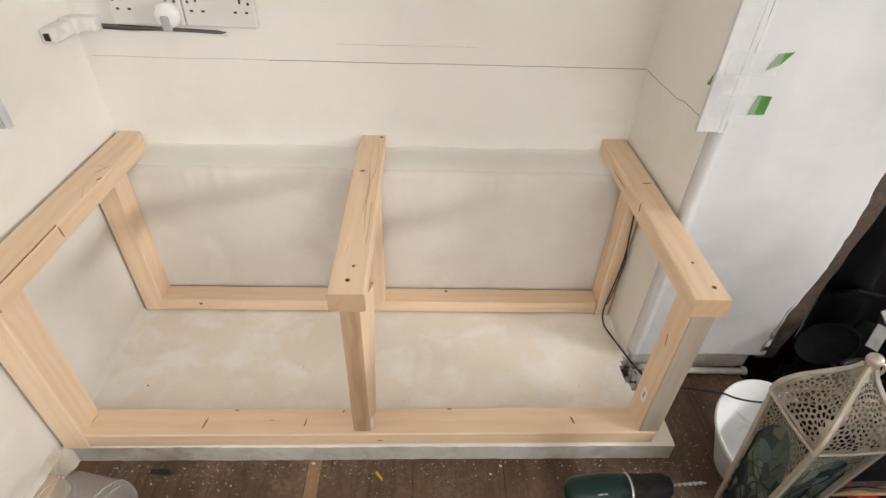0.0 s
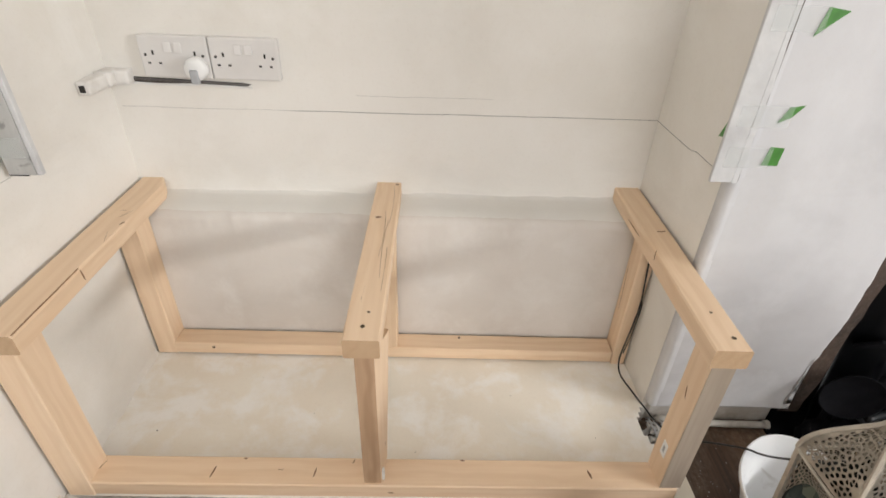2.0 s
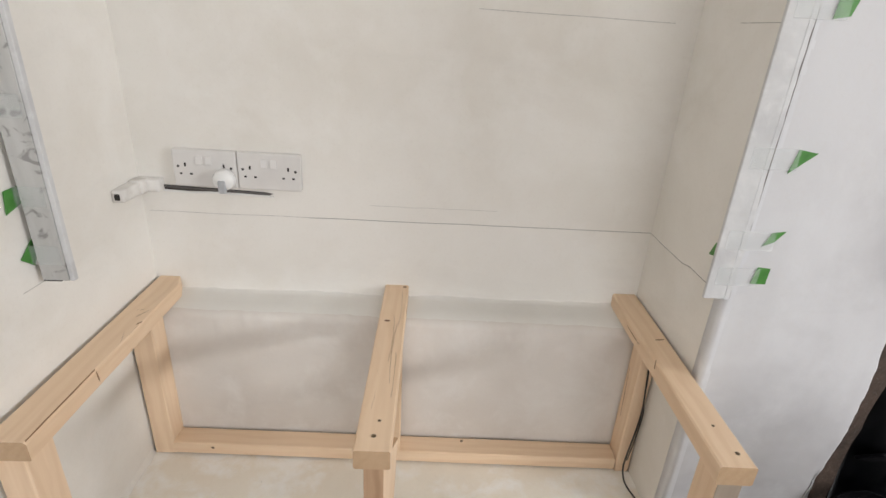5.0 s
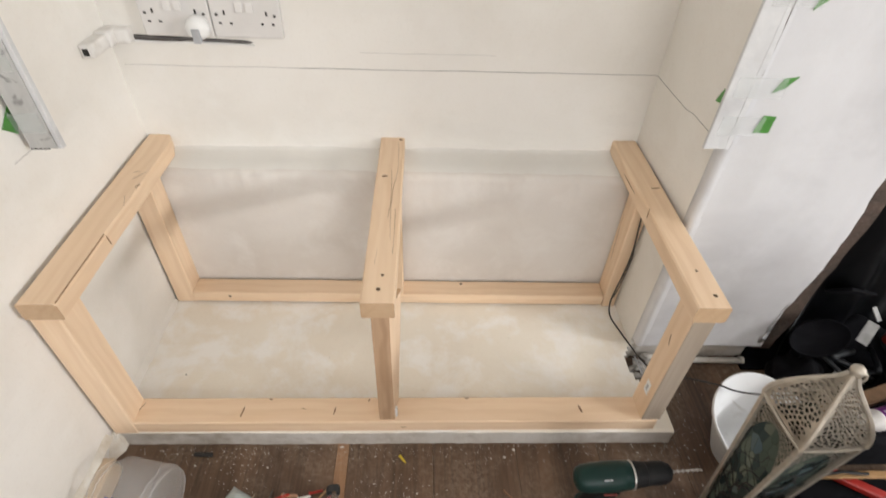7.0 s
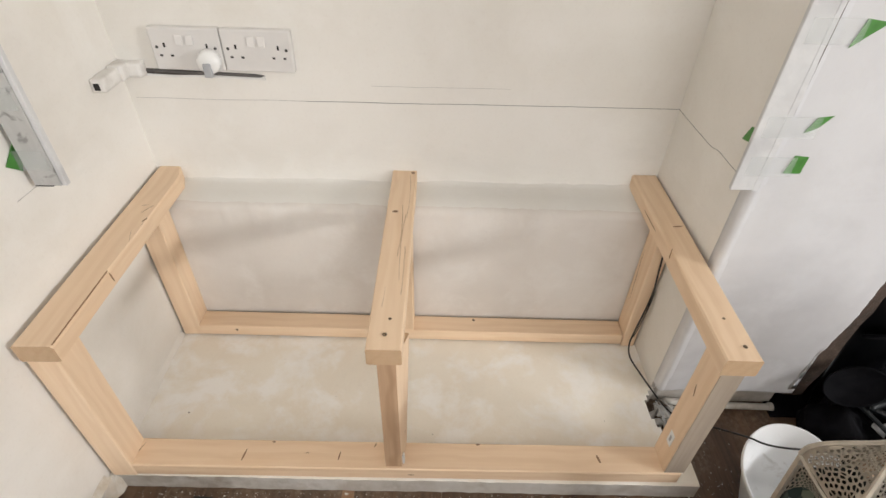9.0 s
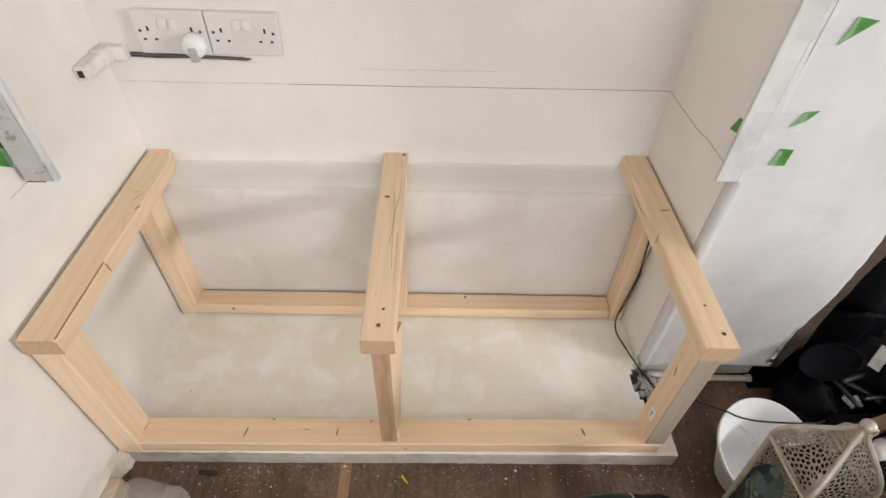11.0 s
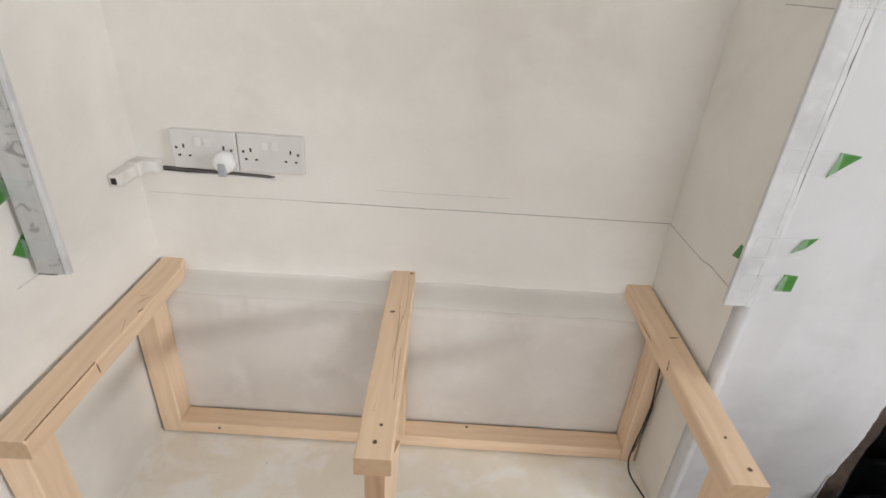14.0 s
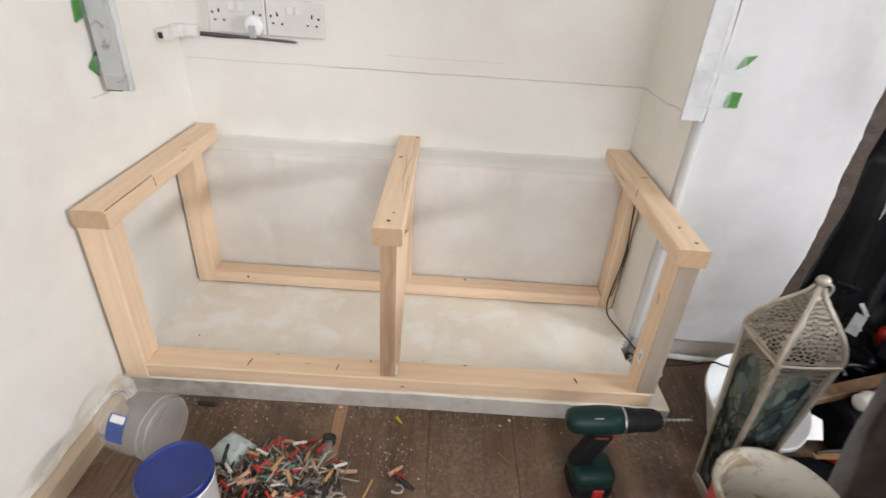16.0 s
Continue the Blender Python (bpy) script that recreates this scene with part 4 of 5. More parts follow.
GLASS = GLASS_TINT.mat
LEAD = plain("lead_black", (0.03, 0.035, 0.033), 0.5, 0.3)

for side in range(4):
    turn = Matrix.Rotation(radians(90 * side), 4, "Z")
    m = LM @ turn
    # roof panel
    part("roof_panel", pierced(lambda u, v: Vector((u * roof_half(v) * 0.97, -roof_half(v), EAVE + 0.003 + 0.118 * v)), 11, 17), BRASS, lantern, "", m)
    # spandrels above the glass, an arch cut out of a pierced band
    def band(u, v, zlow=0.27):
        arch = max(0.0, 1 - abs(u) ** 2.2)
        z0 = zlow + (EAVE - 0.012 - zlow) * (0.12 + 0.78 * arch)
        z = z0 + (EAVE - 0.004 - z0) * v
        return Vector((u * (half(z) - 0.003), -half(z) + 0.001, z))
    part("spandrel", pierced(band, 18, 6, border=0.95, edge=0.0), BRASS, lantern, "", m)
    # glass pieces between leading
    panes = []
    for poly in cells_of(5, 11):
        cu, cv = sum(p[0] for p in poly) / len(poly), sum(p[1] for p in poly) / len(poly)
        line = []
        for a, b in poly:
            u, z = cu + (a - cu) * 0.965, 0.028 + 0.345 * (cv + (b - cv) * 0.965)
            line.append((u * (half(z) - 0.006), -half(z) + 0.006, z))
        panes.append(line)
    bm = bmesh.new()
    rings = [[bm.verts.new((u * (half(z) - 0.0045), -half(z) + d, z)) for u, d in ((-1, 0.0065), (1, 0.0065), (1, 0.0095), (-1, 0.0095))] for z in (0.026, 0.375)]
    for q in range(4):
        bm.faces.new((rings[0][q], rings[0][(q + 1) % 4], rings[1][(q + 1) % 4], rings[1][q]))
    bm.faces.new(rings[0][::-1])
    bm.faces.new(rings[1])
    panel = part("glass_leading", bm, LEAD, lantern, "leaded blue-green glass panel", m)
    for quad in panes:
        bm = bmesh.new()
        bm.faces.new([bm.verts.new(p) for p in quad])
        bmesh.ops.solidify(bm, geom=bm.faces[:], thickness=0.002)
        part("pane", bm, GLASS, panel, "", m)
    for branch in range(30):
        x, lean, z = rnd.uniform(-0.035, 0.035), rnd.uniform(-1, 1), 0.03 + 0.2 * rnd.random() ** 1.4
        line = []
        for k in range(10):
            line.append((max(-half(z) + 0.004, min(half(z) - 0.004, x)), -half(z) + 0.0035, z))
            x += 0.009 * math.sin(lean)
            z = min(z + 0.003 + 0.013 * abs(math.cos(lean)), 0.365)
            lean += rnd.uniform(-0.2, 0.9) * (1 if branch % 2 else -1)
        part("leaf_stem", tube(line, rnd.choice((0.0006, 0.0008, 0.0011, 0.0014, 0.0021)), 5, 3), LEAD, lantern, "", m)
    part("corner_post", tube([(half(0) - 0.002, -half(0) + 0.002, 0.0), (half(0.2) - 0.002, -half(0.2) + 0.002, 0.2), (half(EAVE) - 0.001, -half(EAVE) + 0.001, EAVE)], 0.0052, 4, 2), BRASS, lantern, "", m)
    part("roof_rib", tube([(roof_half(v), -roof_half(v), EAVE + 0.003 + 0.118 * v) for v in np.linspace(0, 1, 9)], 0.0038, 6, 2), BRASS, lantern, "", m)
    part("eave_rim", tube([(-0.0528, -0.0528, EAVE), (0.0, -0.0535, EAVE - 0.002), (0.0528, -0.0528, EAVE)], 0.0026, 6, 2), BRASS, lantern, "", m)
    part("base_rim", box(-half(0) - 0.002, half(0) + 0.002, -half(0) - 0.003, -half(0) + 0.004, 0.0, 0.026, 0.002), BRASS, lantern, "", m)
part("knob", lathe([(0.0065, 0.510), (0.0055, 0.517), (0.004, 0.520), (0.006, 0.5215), (0.0092, 0.5255), (0.0102, 0.530), (0.0092, 0.5345), (0.006, 0.538), (0, 0.540)], 18), BRASS, lantern, "", LM, True)
part("hanging_ring", tube([(0.013 * math.sin(a) + 0.006, -0.004, 0.513 + 0.014 * math.cos(a)) for a in np.linspace(0, 2 * math.pi, 14)], 0.0022, 6, 2), BRASS, lantern, "", LM)

# ---- buckets ----
def bucket(name, at, r0, r1, h, mat, label, rim=0.004, wall=0.0025, slant=0.0):
    b = thing(name, at, label, "bucket")
    prof = [(0, 0.0), (r0 * 0.96, 0.0), (r0, 0.004), (r1 - 0.002, h - 0.014), (r1 + rim, h - 0.012), (r1 + rim, h - 0.002), (r1 + rim * 0.5, h), (r1 - wall, h - 0.001), (r0 - wall, 0.008), (0, 0.007)]
    bm = lathe(prof, 48)
    for v in bm.verts:
        # A bucket cut down aslant, lower towards the room.
        v.co.z *= 1 - slant * (0.5 - v.co.y / (2 * r1)) * (1 + 0.12 * noise.noise(v.co * 30))
    part("shell", bm, mat, b, "", WM[b], True)
    return b


def make_dirty_white(name, base, mark, rough=0.4, lo=0.56, hi=0.64):
    n = Nodes(name, rough)
    a, b = n.noise(16, 6, warp=1.2), n.noise(60, 5)
    c = n.mix(n.ramp(a, (lo, 0.0), (hi, 0.8)), base, mark)
    c = n.mix(n.ramp(b, (0.6, 0.0), (0.75, 0.4)), c, mark)
    return n.color(c).rough(a, 0.3, 0.7).bump(b, 0.2, 0.001).mat


white_bucket = bucket("white_bucket", (1.444, -0.602, 0), 0.068, 0.108, 0.165, make_dirty_white("bucket_white", (0.80, 0.82, 0.84), (0.60, 0.60, 0.60), 0.4, 0.62, 0.72), "empty white plastic bucket cut down aslant beside the lantern", 0.002, 0.002, 0.42)
TUBCREAM = make_dirty_white("paint_tub_cream", (0.47, 0.43, 0.36), (0.27, 0.18, 0.09), 0.5, 0.53, 0.60)
tub2 = bucket("paint_bucket", (1.294, -0.908, 0), 0.084, 0.096, 0.215, TUBCREAM, "used cream paint bucket with a red label and brown residue inside", 0.006)
part("residue", lathe([(0.084, 0.03), (0.05, 0.034), (0, 0.032)], 30), plain("dried_paint", (0.40, 0.33, 0.22), 0.7, 0, 0.3, 20, 0.5), tub2, "dried brown paint", WM[tub2], True)
part("red_label", lathe([(0.0868, 0.05), (0.0957, 0.192), (0.0963, 0.192), (0.0876, 0.05)], 48), plain("red_print", (0.42, 0.03, 0.03), 0.45, 0, 0.15, 30), tub2, "red printed label", WM[tub2], True)

lid_tub = thing("lidded_tub", (0.292, -0.874, 0), "white plastic tub with a dark blue lid", "tub")
part("tub_body", lathe([(0, 0), (0.053, 0), (0.055, 0.004), (0.0595, 0.128), (0.0612, 0.129), (0.0612, 0.134), (0.0595, 0.1345), (0.0595, 0.145), (0, 0.145)], 40), make_dirty_white("tub_white", (0.78, 0.78, 0.78), (0.6, 0.6, 0.58), 0.4, 0.64, 0.75), lid_tub, "", WM[lid_tub], True)
part("lid", lathe([(0.0605, 0.135), (0.0618, 0.137), (0.0622, 0.151), (0.0605, 0.1545), (0.0588, 0.1545), (0.0578, 0.151), (0.0555, 0.1495), (0.03, 0.1505), (0, 0.1505)], 44), plain("lid_blue", (0.012, 0.030, 0.19), 0.35, 0, 0.08, 20), lid_tub, "dark blue plastic lid", WM[lid_tub] @ pose(0, 0, 0.0, 0, 0, 0), True)

# ---- clear jar ----
def clear_plastic(name, tint, rough=0.10, film=0.055):
    n = Nodes(name, rough)
    n.color(tint)
    n.shader.inputs["Alpha"].default_value = film
    n.bump(n.noise(26, 3, warp=1.0), 0.7, 0.006)
    return n.mat


JARM = Matrix.Translation((0.122, -0.703, 0.0665)) @ Matrix.Rotation(radians(-14), 4, "Z") @ Matrix.Scale(0.88, 4) @ Matrix.Rotation(radians(90), 4, "Y") @ Matrix.Translation((0, 0, -0.08))
jar = thing("clear_jar", (0.118, -0.700, 0.0), "empty clear plastic jar lying on its side", "jar")
JAR_PLASTIC = clear_plastic("jar_plastic", (0.84, 0.84, 0.825), 0.14, 0.085)
part("jar_body", lathe([(0.050, 0.0), (0.052, 0.002), (0.052, 0.016), (0.066, 0.028), (0.0735, 0.042), (0.075, 0.06), (0.0735, 0.075), (0.075, 0.09), (0.075, 0.140), (0.071, 0.155), (0.062, 0.160), (0, 0.156), (0, 0.1548), (0.061, 0.1588), (0.070, 0.154), (0.074, 0.140), (0.074, 0.09), (0.0725, 0.075), (0.074, 0.06), (0.0725, 0.042), (0.065, 0.028), (0.051, 0.016), (0.049, 0.0)], 40), JAR_PLASTIC, jar, "", JARM, True)
RIM_PLASTIC = clear_plastic("jar_rim_plastic", (0.95, 0.95, 0.94), 0.08, 0.22)
for z, r in ((0.002, 0.0515), (0.018, 0.0535), (0.142, 0.0752), (0.156, 0.069)):
    part("jar_rim", tube([(r * math.cos(a), r * math.sin(a), z) for a in np.linspace(0, 2 * math.pi, 40)], 0.0014, 6, 2), RIM_PLASTIC, jar, "", JARM, True)
LABEL_BLUE = plain("label_blue", (0.05, 0.10, 0.33), 0.4)
bm = bmesh.new()
prev = None
for k in range(10):
    a = radians(-58 + 5.4 * k)
    ring = [bm.verts.new((0.0757 * -math.sin(a) * -1, 0.0757 * -math.cos(a), z)) for z in (0.062, 0.106)]
    if prev:
        bm.faces.new((prev[0], prev[1], ring[1], ring[0]))
    prev = ring
part("jar_label", bm, LABEL_BLUE, jar, "blue printed paper label", JARM)
bm = bmesh.new()
prev = None
for k in range(4):
    a = radians(-56 + 4.0 * k)
    ring = [bm.verts.new((0.0762 * math.sin(a), 0.0762 * -math.cos(a), z)) for z in (0.066, 0.102)]
    if prev:
        bm.faces.new((prev[0], prev[1], ring[1], ring[0]))
    prev = ring
part("label_band", bm, BRIGHT_WHITE, jar, "white band of unreadable print", JARM)

# ---- cordless drill ----
DRILL_GREEN = plain("drill_green", (0.004, 0.026, 0.022), 0.42, 0, 0.1, 30, 0.1, 0.3)
DRILL_BLACK = plain("drill_rubber", (0.008, 0.0085, 0.009), 0.6, 0, 0.1, 60, 0.3, 0.25)
RED = plain("signal_red", (0.42, 0.025, 0.018), 0.4, 0, 0.1, 40)
STEEL = plain("bright_steel", (0.55, 0.54, 0.52), 0.3, 0.9, 0.15, 150)
drill = thing("cordless_drill", (1.062, -0.745, 0), "dark green cordless drill standing on its battery pack", "drill")
AXIS = Matrix.Translation((0.982, -0.739, 0.180)) @ Matrix.Rotation(radians(2.5), 4, "Z") @ Matrix.Rotation(radians(88.5), 4, "Y")
part("motor_housing", lathe([(0, 0.0), (0.012, 0.001), (0.020, 0.005), (0.0245, 0.014), (0.0268, 0.03), (0.0282, 0.06), (0.0278, 0.085), (0.0258, 0.106), (0, 0.106)], 28), DRILL_GREEN, drill, "", AXIS, True)
part("collar", lathe([(0.0258, 0.1065), (0.0266, 0.1075), (0.0266, 0.110), (0.025, 0.111)], 28), STEEL, drill, "bright metal ring", AXIS, True)
part("chuck", lathe([(0.0245, 0.111), (0.0248, 0.118), (0.0225, 0.134), (0.0212, 0.136), (0.0218, 0.139), (0.0222, 0.155), (0.0215, 0.170), (0.0165, 0.182), (0.009, 0.187), (0, 0.187)], 22), DRILL_BLACK, drill, "black keyless chuck", AXIS)
bm = bmesh.new()
prev = None
for k in range(40):
    z = 0.186 + 0.064 * k / 39
    a = k * 0.55
    r = 0.0034 if k < 37 else 0.0034 * (39 - k) / 3
    ring = [bm.verts.new((rr * math.cos(a + b), rr * math.sin(a + b), z)) for rr, b in ((r, 0), (r * 0.45, 1.3), (r, math.pi), (r * 0.45, math.pi + 1.3))]
    if prev:
        for j in range(4):
            bm.faces.new((prev[j], prev[(j + 1) % 4], ring[(j + 1) % 4], ring[j]))
    prev = ring
part("drill_bit", bm, STEEL, drill, "bright twist bit", AXIS)
bm = box(-0.020, 0.020, -0.0165, 0.0165, -0.058, 0.054, 0.011, 3)
part("handle", bm, DRILL_BLACK, drill, "black rubber grip", Matrix.Translation((1.043, -0.741, 0.112)) @ Matrix.Rotation(radians(20), 4, "Y"), True)
part("trigger", box(-0.005, 0.006, -0.006, 0.006, -0.011, 0.011, 0.004, 2), RED, drill, "red trigger", Matrix.Translation((1.076, -0.741, 0.143)), True)
part("selector", box(-0.014, 0.012, -0.002, 0.002, -0.0025, 0.0025, 0.001), plain("dark_red", (0.14, 0.016, 0.012), 0.5), drill, "dark red selector", Matrix.Translation((1.052, -0.760, 0.158)))
bm = box(-0.042, 0.042, -0.036, 0.036, 0.0, 0.046, 0.012, 3)
part("battery_pack", bm, DRILL_BLACK, drill, "", Matrix.Translation((1.054, -0.747, 0.0)) @ Matrix.Rotation(radians(4), 4, "Z"), True)
bm = box(-0.043, 0.043, -0.037, 0.037, 0.030, 0.074, 0.016, 3)
part("battery_cover", bm, DRILL_GREEN, drill, "", Matrix.Translation((1.054, -0.747, 0.0)) @ Matrix.Rotation(radians(4), 4, "Z"), True)
part("battery_clip", box(-0.011, 0.011, -0.003, 0.003, 0.012, 0.034, 0.002), RED, drill, "red release clip", Matrix.Translation((1.066, -0.7825, 0.0)) @ Matrix.Rotation(radians(4), 4, "Z"))
for k in range(2):
    part("vent_mark", box(-0.002, 0.002, -0.001, 0.001, -0.004, 0.004), GREY_PLASTIC, drill, "", AXIS @ Matrix.Translation((-0.0215, -0.0165, 0.052 + 0.008 * k)) @ Matrix.Rotation(radians(38), 4, "Z"))

# ---- the heap of fixings on the floor ----
FIX_STEEL = Nodes("zinc_fixings", 0.4, 0.75)
isl = FIX_STEEL.add("ShaderNodeNewGeometry").outputs["Random Per Island"]
FIX_STEEL.color(FIX_STEEL.ramp(isl, (0.0, (0.05, 0.045, 0.04)), (0.35, (0.20, 0.185, 0.165)), (0.6, (0.38, 0.36, 0.33)), (0.8, (0.30, 0.20, 0.11)), (1.0, (0.58, 0.56, 0.53))))
FIX_STEEL.bump(FIX_STEEL.noise(300, 2), 0.3, 0.001)


def stick_into(bm, p, d, length, r, head=0.0, around=6):
    """A nail or screw: a thin round shank with a flat head."""
    d = d.normalized()
    s = d.orthogonal().normalized()
    u = d.cross(s)
    prof = [(head or r, 0), (head or r, 0.0012), (r, 0.003), (r, length * 0.85), (r * 0.15, length)]
    rings = [[bm.verts.new(p + d * z + rr * (math.cos(a) * s + math.sin(a) * u)) for a in (2 * math.pi * k / around for k in range(around))] for rr, z in prof]
    for a, b in zip(rings, rings[1:]):
        for k in range(around):
            bm.faces.new((a[k], a[(k + 1) % around], b[(k + 1) % around], b[k]))
    bm.faces.new(rings[0][::-1])
    bm.faces.new(rings[-1])


rnd = random.Random(21)


def heap_point(spread=1.0):
    a, r = rnd.uniform(0, 2 * math.pi), rnd.random() ** 0.6 * spread
    x, y = 0.425 + 0.125 * r * math.cos(a) - 0.02 * math.sin(a) * r, -0.775 + 0.072 * r * math.sin(a)
    return Vector((x, y, 0.004 + 0.030 * max(0, 1 - r) + rnd.uniform(0, 0.006)))


bm = bmesh.new()
for k in range(420):
    p = heap_point(1.05)
    yaw, tip = rnd.uniform(0, 2 * math.pi), rnd.uniform(-0.25, 0.25)
    length = rnd.choice((0.016, 0.022, 0.028, 0.036, 0.045))
    stick_into(bm, p, Vector((math.cos(yaw), math.sin(yaw), tip)), length, rnd.uniform(0.0013, 0.0022), rnd.choice((0.003, 0.0036, 0.004)))
for v in bm.verts:
    v.co.z = max(v.co.z, 0.0006)
part("screw_heap", bm, FIX_STEEL.mat, None, "heap of loose screws and nails on the floorboards", kind="stuff", category="screws")

TAN = plain("tan_plastic", (0.50, 0.30, 0.13), 0.5, 0, 0.15, 60)
PINKISH = plain("peach_plastic", (0.62, 0.36, 0.22), 0.5, 0, 0.15, 60)
YELLOW = plain("yellow_plastic", (0.62, 0.44, 0.03), 0.45)
RUBBER = plain("black_rubber", (0.02, 0.02, 0.02), 0.6)
PALE = plain("pale_plastic", (0.72, 0.70, 0.66), 0.5)
GREENISH = plain("green_plastic", (0.15, 0.30, 0.22), 0.5)


def plug_mesh(mat, long, r):
    """A ribbed, split wall plug lying along its own x."""
    prof = [(0.0, 0), (r * 1.2, 0.0), (r * 1.25, 0.0015)]
    n = 6
    for k in range(n):
        z = 0.003 + (long - 0.008) * k / n
        prof += [(r, z), (r * 0.78, z + (long - 0.008) / n * 0.55)]
    prof += [(r * 0.8, long - 0.004), (r * 0.45, long), (0, long)]
    bm = lathe(prof, 8)
    bmesh.ops.rotate(bm, verts=bm.verts, matrix=Matrix.Rotation(radians(90), 3, "Y"))
    data = bpy.data.meshes.new("wall_plug")
    bmesh.ops.recalc_face_normals(bm, faces=bm.faces)
    bm.to_mesh(data)
    bm.free()
    data.materials.append(mat)
    return data


KINDS = {"red": (plug_mesh(RED, 0.030, 0.0032), "red plastic wall plug lying on the heap"), "tan": (plug_mesh(TAN, 0.032, 0.0042), "tan plastic wall plug lying on the heap"),
         "peach": (plug_mesh(PINKISH, 0.034, 0.0046), "peach plastic wall plug lying on the heap"), "black": (plug_mesh(RUBBER, 0.045, 0.0050), "black rubber sleeve lying on the heap"),
         "pale": (plug_mesh(PALE, 0.028, 0.0036), "pale plastic wall plug lying on the heap"), "green": (plug_mesh(GREENISH, 0.026, 0.003), "green plastic wall plug lying on the heap")}


def lay_plug(kind, x, y, z, yaw, tip=0.0):
    data, label = KINDS[kind]
    place("wall_plug", data, None, label, pose(x, y, z, 0, tip, yaw), "", "wall plug", "wall plugs on the floor")


for kind, count in (("red", 13), ("tan", 5), ("peach", 5), ("black", 5), ("pale", 5), ("green", 3)):
    for k in range(count):
        p = heap_point(1.1)
        lay_plug(kind, p.x - 0.01, p.y, p.z + 0.008, rnd.uniform(0, 360), rnd.uniform(-15, 15))
for kind, x, y, z, yaw in (("red", 0.455, -0.682, 0.0045, 10), ("red", 0.655, -0.745, 0.005, -30), ("peach", 0.645, -0.752, 0.005, 40), ("black", 0.662, -0.758, 0.006, -35), ("red", 0.39, -0.70, 0.02, 20), ("red", 0.40, -0.71, 0.026, -15),
                             ("red", 0.375, -0.735, 0.03, 35), ("red", 0.36, -0.75, 0.028, 50), ("peach", 0.545, -0.752, 0.006, 5), ("tan", 0.47, -0.75, 0.022, 80), ("peach", 0.50, -0.765, 0.02, 120), ("tan", 0.52, -0.785, 0.018, 70), ("red", 0.52, -0.73, 0.01, -12), ("peach", 0.40, -0.69, 0.012, 0)):
    lay_plug(kind, x, y, z, yaw)

part("yellow_plug", lathe([(0, 0), (0.0036, 0), (0.003, 0.006), (0.0022, 0.021), (0, 0.022)], 8), YELLOW, None, "yellow plastic plug lying on the floorboards", pose(0.646, -0.600, 0.0036, 0, 90, -50), category="wall plug")

vial = thing("small_vial", (0.507, -0.69, 0), "small clear vial with a black cap", "vial")
VM = Matrix.Translation((0.510, -0.705, 0.0135)) @ Matrix.Rotation(radians(96), 4, "Z") @ Matrix.Rotation(radians(90), 4, "Y")
part("vial_body", lathe([(0, -0.014), (0.0125, -0.014), (0.0135, -0.012), (0.0135, 0.012), (0.010, 0.015), (0, 0.015)], 18), JAR_PLASTIC, vial, "", VM, True)
part("vial_cap", lathe([(0.0135, 0.0155), (0.0145, 0.0165), (0.0145, 0.031), (0.013, 0.0325), (0, 0.0325)], 20), RUBBER, vial, "black cap", VM)

# clear bag of fixings
bag = thing("plastic_bag", (0.31, -0.715, 0), "clear plastic bag half full of pale fixings", "bag")
bm = bmesh.new()
bmesh.ops.create_grid(bm, x_segments=22, y_segments=18, size=0.5)
for v in bm.verts:
    x, y = v.co.x, v.co.y
    puff = max(0, (1 - (2 * x) ** 4) * (1 - (2 * y) ** 4))
    v.co = Vector((x * 0.082, y * 0.072, 0.004 + 0.024 * puff + 0.007 * noise.noise((x * 9, y * 9, 1)) * puff))
bmesh.ops.solidify(bm, geom=bm.faces[:], thickness=0.0006)
BAG = clear_plastic("bag_film", (0.62, 0.70, 0.69), 0.25, 0.62)
part("bag_film", bm, BAG, bag, "", pose(0.312, -0.716, 0, 0, 0, -28), True)
bm = bmesh.new()
for k in range(24):
    yaw = rnd.uniform(0, 6.28)
    stick_into(bm, Vector((rnd.uniform(-0.024, 0.024), rnd.uniform(-0.02, 0.02), rnd.uniform(0.004, 0.012))), Vector((math.cos(yaw), math.sin(yaw), 0)), 0.014, 0.0024, 0.003)
part("bag_contents", bm, PALE, bag, "pale plastic fixings inside the bag", pose(0.312, -0.716, 0, 0, 0, -28))

# loose bits
def stick(name, a, b, r, mat, label, cat):
    part(name, tube([a, ((a[0] + b[0]) / 2, (a[1] + b[1]) / 2, (a[2] + b[2]) / 2 + 0.0006), b], r, 6, 2), mat, None, label, category=cat)


bm = bmesh.new()
stick_into(bm, Vector((0.875, -0.682, 0.003)), Vector((0.6, -0.62, -0.02)), 0.052, 0.0019, 0.0036, 8)
part("nail", bm, KNOT, None, "rusty nail lying on the floorboards", category="nail")
stick("wood_splinter", (0.592, -0.83, 0.003), (0.612, -0.765, 0.003), 0.0022, TAN, "thin pale wood splinter on the floor", "splinter")
stick("wood_splinter", (0.468, -0.705, 0.004), (0.492, -0.68, 0.012), 0.0018, TAN, "thin pale wood splinter on the floor", "splinter")
part("wire_hook", tube([(0.665 + 0.012 * math.cos(a), -0.782 + 0.009 * math.sin(a), 0.003) for a in np.linspace(-2.6, 1.9, 12)], 0.0022, 6, 2), STEEL, None, "bent steel hook on the floor", category="hook")
